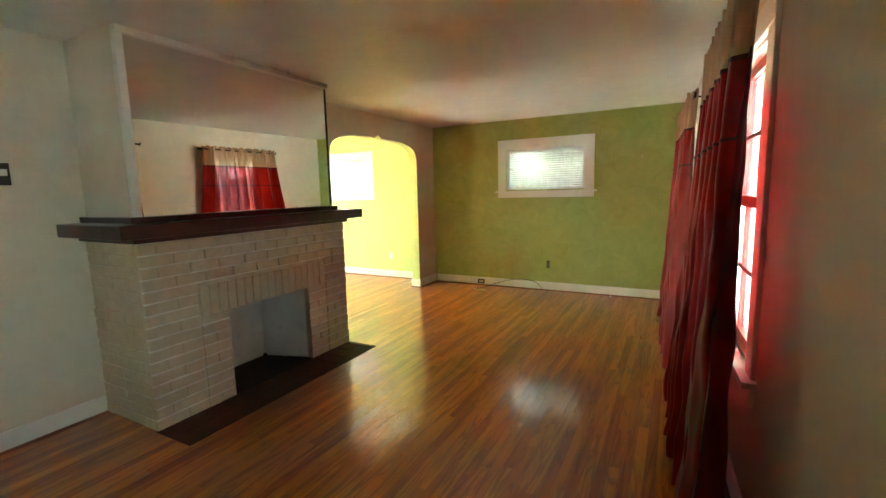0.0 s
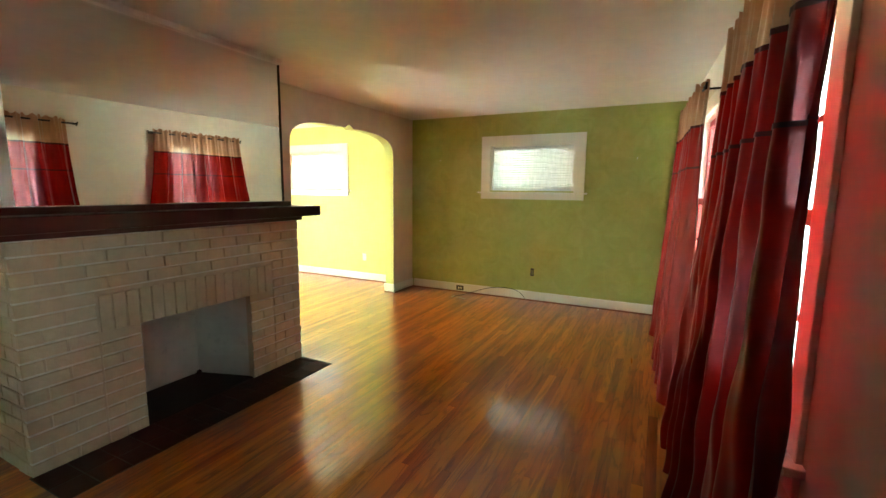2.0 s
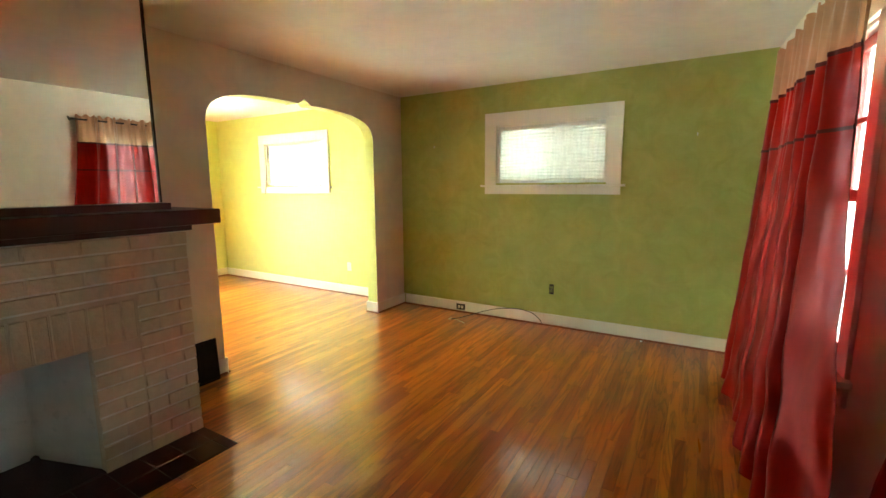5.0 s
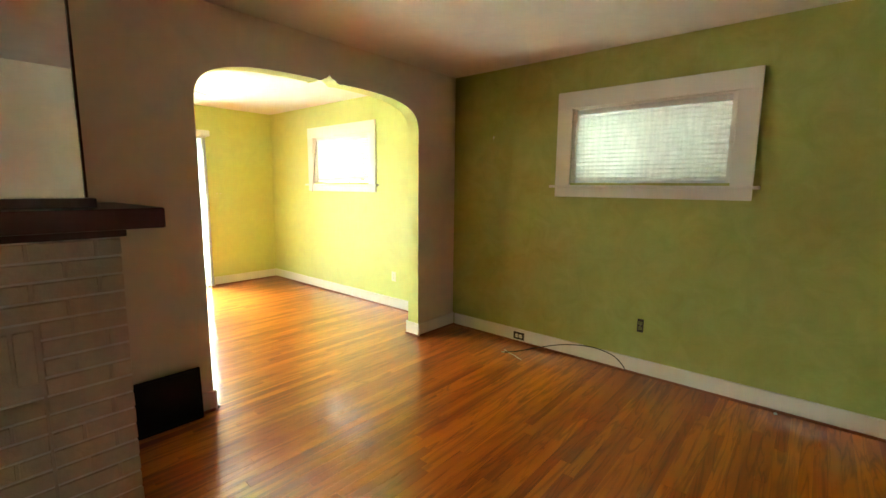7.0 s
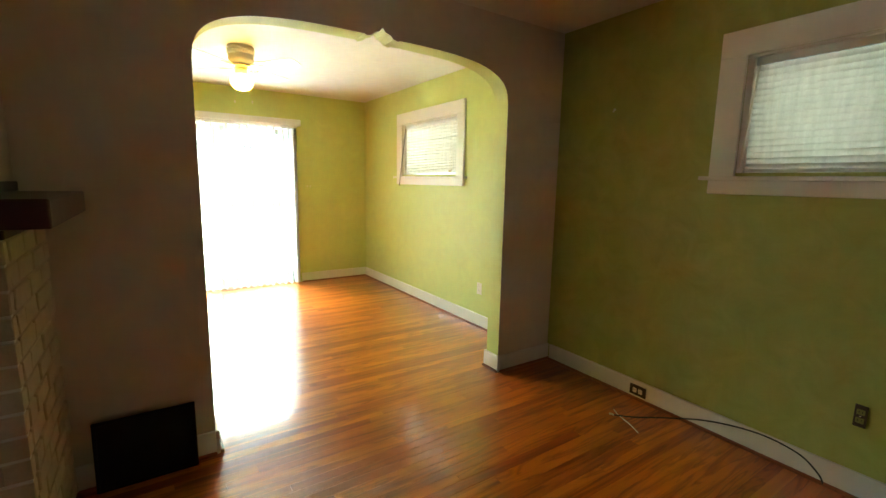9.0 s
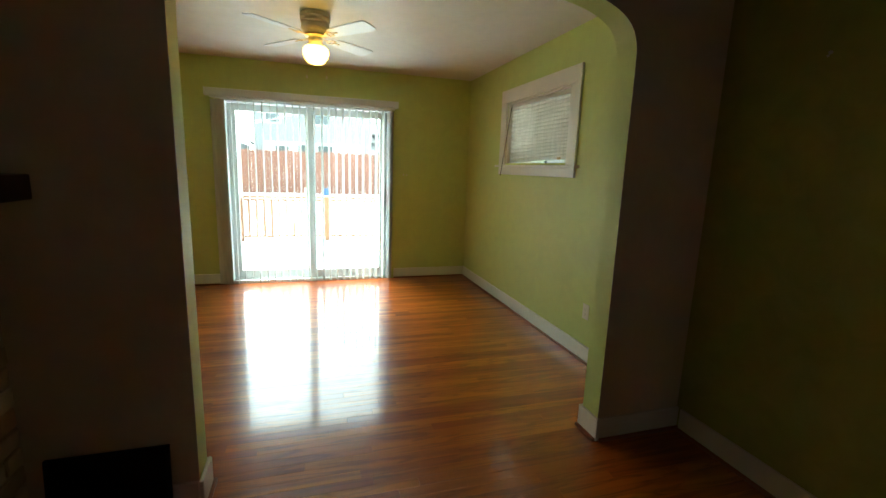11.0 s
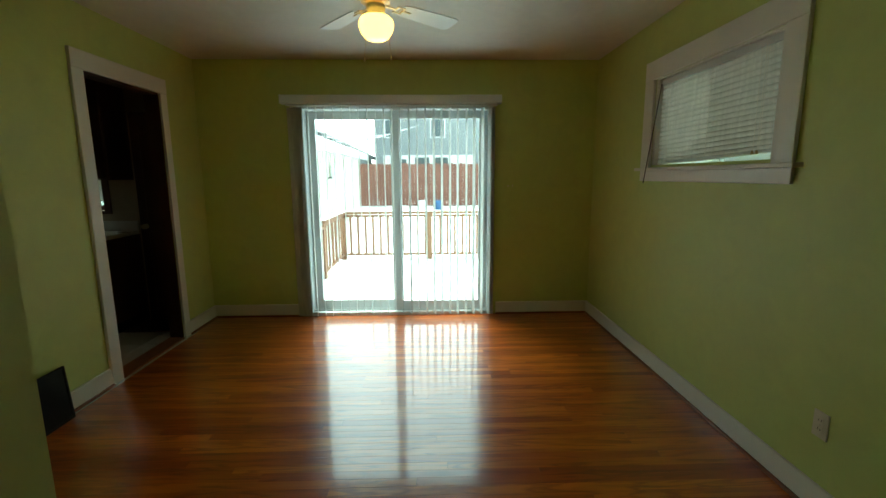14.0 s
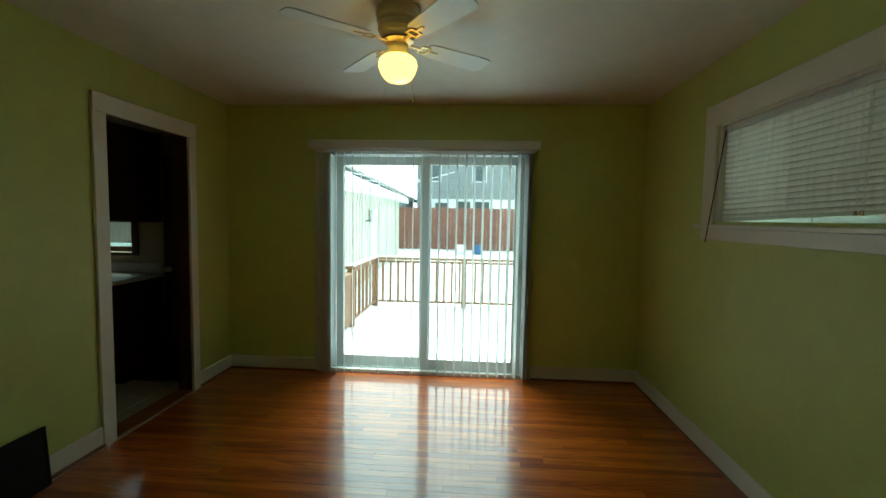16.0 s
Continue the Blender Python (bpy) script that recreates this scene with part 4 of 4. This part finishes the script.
part("casing", boxes((XW, XW + 0.02, 0.49, 0.55, 1.07, 1.40), (XW, XW + 0.02, 1.32, 1.38, 1.07, 1.40), (XW, XW + 0.03, 0.55, 1.32, 1.07, 1.10)), DARKWOOD, kw)
part("sash", boxes((XW - 0.12, XW - 0.08, 0.55, 0.60, 1.10, 1.95), (XW - 0.12, XW - 0.08, 1.27, 1.32, 1.10, 1.95), (XW - 0.12, XW - 0.08, 0.60, 1.27, 1.10, 1.15), (XW - 0.12, XW - 0.08, 0.60, 1.27, 1.90, 1.95)), DARKWOOD, kw)
gl = part("pane", boxes((XW - 0.102, XW - 0.098, 0.60, 1.27, 1.15, 1.90)), DIMGLASS, kw)
gl.visible_shadow = False
kb = thing("kitchen_blind", "white slatted blind half drawn over the kitchen window", "blind")
for k in range(24):
    bm = boxes((-0.018, 0.018, 0.565, 1.305, -0.0008, 0.0008))
    bm.transform(pose(XW - 0.04, 0, 1.92 - 0.031 * k, 0, 66, 0))
    part("slat", bm, SLAT, kb)
part("headrail", boxes((XW - 0.055, XW - 0.025, 0.56, 1.31, 1.925, 1.948)), WHITEP, kb)

# ---- outdoors ----


def ground():
    """Snow from the house wall to the horizon, rising a little behind the deck."""
    bm = bmesh.new()
    xs = [-900, -400, -150, -70, -45, -34, -28, -24, -22, -20, -18, -16, -14, -12, -10, -8, -6.95, 1.0, 4, 10, 30, 100, 400, 900]
    ys = [-900, -400, -120, -50, -25, -12, -8, -4, -1, 1, 3, 5, 7, 9, 12, 16, 25, 50, 120, 400, 900]
    rows = []
    for x in xs:
        rise = min(max((-12.0 - x) / 10.0, 0.0), 1.0)
        rows.append([bm.verts.new((x, y, -0.48 + 0.62 * rise + (0.05 * noise.noise(Vector((x * 0.4, y * 0.4, 0))) if -40 < x < -9 else 0.0))) for y in ys])
    for a, b in zip(rows, rows[1:]):
        for k in range(len(ys) - 1):
            bm.faces.new((a[k], a[k + 1], b[k + 1], b[k]))
    return setting("ground", bm, SNOW, "snow-covered ground of the back yard", "ground", True)


ground()
deck = thing("deck", "wooden deck under a smooth cover of fresh snow", "deck")
part("deck_frame", boxes((-10.55, XW - 0.225, 2.74, 8.6, -0.40, -0.152)), CEDAR, deck)
for k in range(26):
    part("deck_board", boxes((-10.57 + 0.139 * k, -10.57 + 0.139 * k + 0.134, 2.72, 8.62, -0.151, -0.112)), CEDAR, deck)
bm = bmesh.new()
nx, ny = 36, 44
g = [[bm.verts.new((-10.56 + 3.51 * i / nx, 2.73 + 5.88 * j / ny, -0.090 + 0.012 * noise.noise(Vector((i * 0.35, j * 0.35, 2))) - (0.02 if i in (0, nx) or j in (0, ny) else 0))) for j in range(ny + 1)] for i in range(nx + 1)]
for i in range(nx):
    for j in range(ny):
        bm.faces.new((g[i][j], g[i + 1][j], g[i + 1][j + 1], g[i][j + 1]))
part("snow_cover", bm, SNOW, deck, "smooth white snow", True)


def railing(name, label, start, end, posts, gap=0.135):
    """Deck railing along a straight run: posts, caps, two rails, square balusters."""
    r = thing(name, label, "railing", "deck railings")
    a, b = Vector(start), Vector(end)
    way = (b - a).normalized()
    ang = math.degrees(math.atan2(way.y, way.x))
    run = (b - a).length
    base = pose(a.x, a.y, 0, 0, 0, ang)

    def put(nm, specs, material=CEDAR, bev=0.003):
        bm = boxes(*specs, bevel=bev)
        bm.transform(base)
        return part(nm, bm, material, r)

    for p in posts:
        put("post", [(p - 0.045, p + 0.045, -0.045, 0.045, -0.17, 0.745)])
    put("top_rail", [(-0.05, run + 0.05, -0.07, 0.07, 0.746, 0.785)])
    put("bottom_rail", [(0.0, run, -0.02, 0.02, -0.02, 0.018)])
    put("upper_rail", [(0.0, run, -0.02, 0.02, 0.69, 0.728)])
    n = int(run / gap)
    for k in range(1, n):
        u = run * k / n
        if all(abs(u - p) > 0.06 for p in posts):
            put("baluster", [(u - 0.018, u + 0.018, -0.018, 0.018, -0.019, 0.689)], bev=0.0)
    put("snow_cap", [(-0.04, run + 0.04, -0.06, 0.06, 0.786, 0.80)], SNOW, 0.006)
    return r


railing("deck_railing", "cedar deck railing with square balusters facing the yard", (-10.45, 2.90), (-10.45, 8.5), [0.0, 1.58, 3.2, 4.9])
railing("deck_railing", "cedar deck railing along the side towards the garage", (-10.51, 2.90), (-8.85, 2.90), [1.63], 0.23)
gate = thing("stair_rail", "low solid cedar end panel at the deck steps", "railing")
part("panel", boxes((-8.80, -8.2, 2.88, 2.92, -0.05, 0.66)), CEDAR, gate)
part("cap", boxes((-8.86, -8.15, 2.84, 2.96, 0.661, 0.70), bevel=0.004), CEDAR, gate)
part("post", boxes((-8.19, -8.10, 2.855, 2.945, -0.15, 0.66)), CEDAR, gate)

fence = thing("fence", "tall red-brown board fence across the snowy yard", "fence")
fb = boxes((-0.011, 0.011, -0.068, 0.068, 0.0, 1.86), bevel=0.002)
fme = bpy.data.meshes.new("fence_board")
fb.to_mesh(fme)
fb.free()
fme.materials.append(FENCEWOOD)
rnd = random.Random(9)
for k in range(70):
    o = new("fence_board", fme)
    o.parent = fence
    o.matrix_basis = pose(-21.9 + rnd.uniform(-0.008, 0.008), 0.9 + 0.142 * k, 0.10 + rnd.uniform(-0.02, 0.02), 0, rnd.uniform(-0.6, 0.6), rnd.uniform(-2, 2))
for z in (0.45, 1.05, 1.70):
    part("fence_rail", boxes((-21.885, -21.845, 0.85, 10.9, z, z + 0.08)), FENCEWOOD, fence)
for k in range(5):
    part("fence_post", boxes((-21.99, -21.915, 1.0 + 2.4 * k, 1.1 + 2.4 * k, -0.1, 2.0)), FENCEWOOD, fence)

garage = thing("garage", "pale yellow garage with a snow-covered low roof", "garage")
part("wall", boxes((-20.4, -12.2, -4.2, 1.62, -0.5, 2.12)), SIDING, garage)
for k in range(27):
    part("batten", boxes((-20.35 + 0.305 * k, -20.31 + 0.305 * k, 1.6205, 1.64, -0.4, 2.10)), SIDING, garage)
rf = bmesh.new()
prof = [(1.95, 2.08), (1.95, 2.30), (-1.3, 3.55), (-4.55, 2.30), (-4.55, 2.08), (-1.3, 3.33)]
e1 = [rf.verts.new((-20.7, y, z)) for y, z in prof]
e2 = [rf.verts.new((-11.9, y, z)) for y, z in prof]
for k in range(6):
    rf.faces.new((e1[k], e1[(k + 1) % 6], e2[(k + 1) % 6], e2[k]))
rf.faces.new(e1)
rf.faces.new(e2[::-1])
part("roof", rf, SNOW, garage, "roof under thick snow")
part("fascia", boxes((-20.7, -11.9, 1.951, 1.975, 2.06, 2.17)), WHITEP, garage)
gd = part("side_door", boxes((-16.1, -15.3, 1.621, 1.66, -0.4, 1.62)), WHITEP, garage, "white side door")
gu = part("window_unit", boxes((-15.6, -15.15, 1.661, 1.80, 1.35, 1.72), bevel=0.02), WHITEP, garage, "boxed window fan")
part("bracket_pipe", rod((-15.1, 1.70, 1.40), (-14.6, 1.72, 1.38), 0.02, 8), BLACK, garage)


def neighbour(name, label, x0, x1, ya, yb, base_z, eave, ridge, wall_mat, windows, ridge_along="y"):
    """A house beyond the fence: walls, gable roof, windows with frames."""
    h = thing(name, label, "house", "houses beyond the fence")
    part("wall", boxes((x0, x1, ya, yb, -0.5, eave)), wall_mat, h)
    bm = bmesh.new()
    if ridge_along == "x":
        m_ = (ya + yb) / 2
        prof = [(ya - 0.4, eave - 0.1), (m_, ridge), (yb + 0.4, eave - 0.1), (yb + 0.4, eave - 0.3), (m_, ridge - 0.25), (ya - 0.4, eave - 0.3)]
        e = [[bm.verts.new((x, y, z)) for y, z in prof] for x in (x0 - 0.4, x1 + 0.4)]
    else:
        m_ = (x0 + x1) / 2
        prof = [(x0 - 0.4, eave - 0.1), (m_, ridge), (x1 + 0.4, eave - 0.1), (x1 + 0.4, eave - 0.3), (m_, ridge - 0.25), (x0 - 0.4, eave - 0.3)]
        e = [[bm.verts.new((x, y, z)) for x, z in prof] for y in (ya - 0.4, yb + 0.4)]
    for k in range(6):
        bm.faces.new((e[0][k], e[0][(k + 1) % 6], e[1][(k + 1) % 6], e[1][k]))
    bm.faces.new(e[0])
    bm.faces.new(e[1][::-1])
    part("roof", bm, DARKROOF, h, "dark shingled roof")
    for y, z, w, hh in windows:
        wf = part("window", boxes((x1, x1 + 0.06, y - w / 2 - 0.08, y + w / 2 + 0.08, z - 0.08, z + hh + 0.08)), WHITEP, h)
        part("pane", boxes((x1 + 0.061, x1 + 0.075, y - w / 2, y + w / 2, z, z + hh)), DIMPANE, wf)
    part("porch_wall", boxes((x1 + 0.001, x1 + 0.05, ya + 0.5, yb - 0.6, 0.4, 2.75)), WHITEP, h, "white lower storey")
    return h


neighbour("house", "tall dark grey house with white lower storey beyond the fence", -38, -31, 1.0, 8.0, 0.1, 6.5, 8.8, GREYSIDE, [(2.1, 3.9, 0.8, 1.2), (5.0, 3.9, 0.8, 1.2), (4.0, 1.0, 0.9, 1.6), (5.2, 1.0, 0.9, 1.6), (2.6, 1.2, 0.8, 1.3)])
neighbour("house", "low grey house with a snowy sloping roof behind the garage", -34, -26, -9.0, 0.4, 0.1, 2.8, 5.2, GREYSIDE, [(-1.4, 1.2, 0.9, 1.2)], "x")
neighbour("house", "small pale house far beyond the fence", -44, -38, 8.5, 16.0, 0.1, 3.4, 5.2, GREYSIDE, [(10, 1.4, 0.9, 1.2), (12, 1.4, 0.9, 1.2)])

for nm, mt, y, lab in (("bucket", WHITEP, 4.15, "white plastic bucket standing in the snow"), ("bucket", BLUEP, 4.85, "blue plastic bucket standing in the snow")):
    bk = thing(nm, lab, "bucket", "yard buckets", m=pose(-20.6, y, 0.06))
    part("pail", spun([(0.15, 0.0), (0.18, 0.36), (0.19, 0.37), (0.17, 0.365), (0.14, 0.02)], 20), mt, bk)
    part("handle", tube([(0, -0.185, 0.34), (0.05, -0.12, 0.27), (0.07, 0.0, 0.24), (0.05, 0.12, 0.27), (0, 0.185, 0.34)], 0.006, 6), IRON, bk)
lampp = thing("yard_lamp", "black post lamp standing in the snowy yard", "lamp post", m=pose(-19.5, 6.75, 0.0))
part("post", rod((0, 0, -0.1), (0, 0, 2.45), 0.035, 10), BLACK, lampp)
part("lantern", spun([(0.05, 2.45), (0.16, 2.62), (0.17, 2.64), (0.02, 2.78)], 8), BLACK, lampp)
for k in range(3):
    wire = thing("power_line", "thin overhead power line sagging across the yard", "cable", "power lines")
    a, b = Vector((-12.5, -1.5 + 0.3 * k, 3.0 + 0.12 * k)), Vector((-31.0, 3.0 + 0.4 * k, 4.4 + 0.1 * k))
    part("strand", tube([a.lerp(b, i / 14) - Vector((0, 0, 0.8 * math.sin(math.pi * i / 14))) for i in range(15)], 0.014, 6), WHITEP, wire)
# across the street, seen beside the red curtain
opp = thing("house", "pale clapboard house across the street", "house", "houses across the street")
part("wall", boxes((11.0, 17.0, -4.0, 30.0, -0.5, 5.5)), SIDING, opp)
for k in range(28):
    part("clapboard", boxes((10.975, 10.999, -4.0, 30.0, -0.3 + 0.2 * k, -0.12 + 0.2 * k)), SIDING, opp)
for y in (2.0, 7.0, 12.0, 18.0, 24.0):
    wf = part("window", boxes((10.93, 10.974, y - 0.55, y + 0.55, 0.8, 2.3)), WHITEP, opp)
    part("pane", boxes((10.915, 10.929, y - 0.45, y + 0.45, 0.9, 2.2)), DIMPANE, wf)
part("roof", boxes((10.4, 17.6, -4.5, 30.5, 5.5, 5.8)), SNOW, opp)

# ---- bricks of the fireplace ----
PITCH, BH, BL, BJ = 0.0764, 0.0655, 0.200, 0.011
shapes = {}


def brick(length, height, m, rnd):
    """One painted brick, its face rough and slightly proud; alike ones share a mesh."""
    key = (round(length, 3), round(height, 3), rnd.randrange(3))
    if key not in shapes:
        bm = boxes((-0.045, 0.0, 0.0, length, 0.0, height), bevel=0.0035)
        r2 = random.Random(str(key))
        for v in bm.verts:
            v.co += Vector((r2.uniform(-0.0025, 0.0025) if v.co.x > -0.02 else 0, r2.uniform(-0.0015, 0.0015), r2.uniform(-0.0015, 0.0015)))
        me = bpy.data.meshes.new("brick")
        bm.to_mesh(me)
        bm.free()
        me.materials.append(BRICK)
        shapes[key] = me
    o = new("brick", shapes[key])
    o.parent = fireplace
    o.matrix_basis = m
    return o


def course(rnd, u0, u1, shift, put):
    """Bricks of one course from u0 to u1 in running bond."""
    u = u0
    step = BL + BJ
    first = shift if shift > 0.04 else step
    while u < u1 - 0.02:
        end = min(u + first - BJ, u1)
        if u1 - end < 0.05:
            end = u1
        put(u, end - u)
        u, first = end + BJ, step


rnd = random.Random(21)
for c in range(16):
    z = 0.003 + c * PITCH
    half = (c % 2) * (BL + BJ) / 2
    runs = [(FY0, FY1, half)] if z >= SZ - 0.01 else [(FY0, SY0 - BJ, half), (SY1 + BJ, FY1, half)]
    if z + BH < OZ - 0.002:
        runs += [(SY0, OY0, 0.0 if c % 2 else 0.1), (OY1, SY1, 0.0 if c % 2 else 0.12)]
    for a, b, sh in runs:
        course(rnd, a, b, sh, lambda u, n, z=z: brick(n, BH, pose(FX + rnd.uniform(-0.003, 0.003), u, z), rnd))
    for side in (0, 1):
        for xa, xb in ((XA + 0.002, FX - 0.052),):
            n = 3
            w = (xb - xa) / n
            for k in range(n if c % 2 else n + 1):
                s = xa + w * k if c % 2 else xa + w * (k - 0.5)
                e = min(s + w - BJ, xb)
                s = max(s, xa)
                if side == 0:
                    brick(e - s, BH, pose(s, FY0 + rnd.uniform(-0.003, 0.003), z, 0, 0, -90), rnd)
                else:
                    brick(e - s, BH, pose(e, FY1 + rnd.uniform(-0.003, 0.003), z, 0, 0, 90), rnd)
# pale bed joints struck almost flush along the front, paled as ledges catching light
for c in range(16):
    z = 0.003 + c * PITCH + BH + 0.0012
    top = z + PITCH - BH - 0.0024
    spans = [(FY0 + 0.004, FY1 - 0.004)] if z > SZ - 0.03 else [(FY0 + 0.004, SY0 - BJ), (SY1 + BJ, FY1 - 0.004)]
    if z < OZ - 0.03:
        spans += [(SY0, OY0 - 0.003), (OY1 + 0.003, SY1)]
    for a, b in spans:
        part("lit_bed_joint", boxes((FX - 0.03, FX - 0.0045, a, b, z, top)), LIT_JOINT, fireplace)
n = 17
w = (SY1 - SY0) / n
for k in range(n):
    brick(w - 0.010, SZ - OZ - 0.012, pose(FX + rnd.uniform(-0.003, 0.003), SY0 + w * k + 0.003, OZ + 0.004), rnd)

# ---- floor of oak strips, all running the length of the house ----
floor = setting("floor", boxes((XW - 0.1, 0.98, YS - 0.1, YN + 0.1, -0.10, -0.022)), SHOE, "red-brown varnished oak strip floor, worn and glossy", "floor")
SW, LEN = 0.0572, 0.15
plank_meshes = {}


def plank_shape(length):
    """Top, four chamfers and sides of one strip."""
    w, g, c = SW / 2 - 0.0002, 0.0002, 0.0005
    a = [(-w, g), (w, g), (w, length - g), (-w, length - g)]
    b = [(-w + c, g + c), (w - c, g + c), (w - c, length - g - c), (-w + c, length - g - c)]
    vs = [(x, y, -0.02) for x, y in a] + [(x, y, -c) for x, y in a] + [(x, y, 0.0) for x, y in b]
    fs = [(8, 9, 10, 11)]
    for k in range(4):
        j = (k + 1) % 4
        fs += [(k, j, 4 + j, 4 + k), (4 + k, 4 + j, 8 + j, 8 + k)]
    return vs, fs


rnd = random.Random(77)
singles, rest_v, rest_f = 0, [], []
strips = int((0.92 - XW) / SW) + 1
for s in range(strips):
    x = XW - 0.01 + SW * (s + 0.5)
    y = (YK - 0.06 if x < XB - 0.03 else YS - 0.05) - rnd.randrange(4) * 0.1
    while y < YN:
        length = LEN * rnd.randrange(6, 17)
        if YN - (y + length) < 0.3:
            length = math.ceil((YN + 0.01 - y) / 0.05) * 0.05
        near = -3.6 < x < -0.35 and y + length > 3.3 and singles < 300
        over = x < XB - 0.03 and y < YK - 0.06
        if near and not over:
            key = round(length, 3)
            if key not in plank_meshes:
                vs, fs = plank_shape(length)
                me = bpy.data.meshes.new("plank")
                me.from_pydata(vs, [], fs)
                me.materials.append(OAK)
                plank_meshes[key] = me
            o = new("plank", plank_meshes[key])
            o.parent = floor
            o.matrix_basis = pose(x, y, 0)
            singles += 1
        else:
            vs, fs = plank_shape(length)
            k = len(rest_v)
            rest_v += [(vx + x, vy + y, vz) for vx, vy, vz in vs]
            rest_f += [tuple(i + k for i in f) for f in fs]
        y += length
me = bpy.data.meshes.new("floor_planks")
me.from_pydata(rest_v, [], rest_f)
me.materials.append(OAK)
o = tagged(new("floor_planks", me), kind="stuff")
o.parent = floor
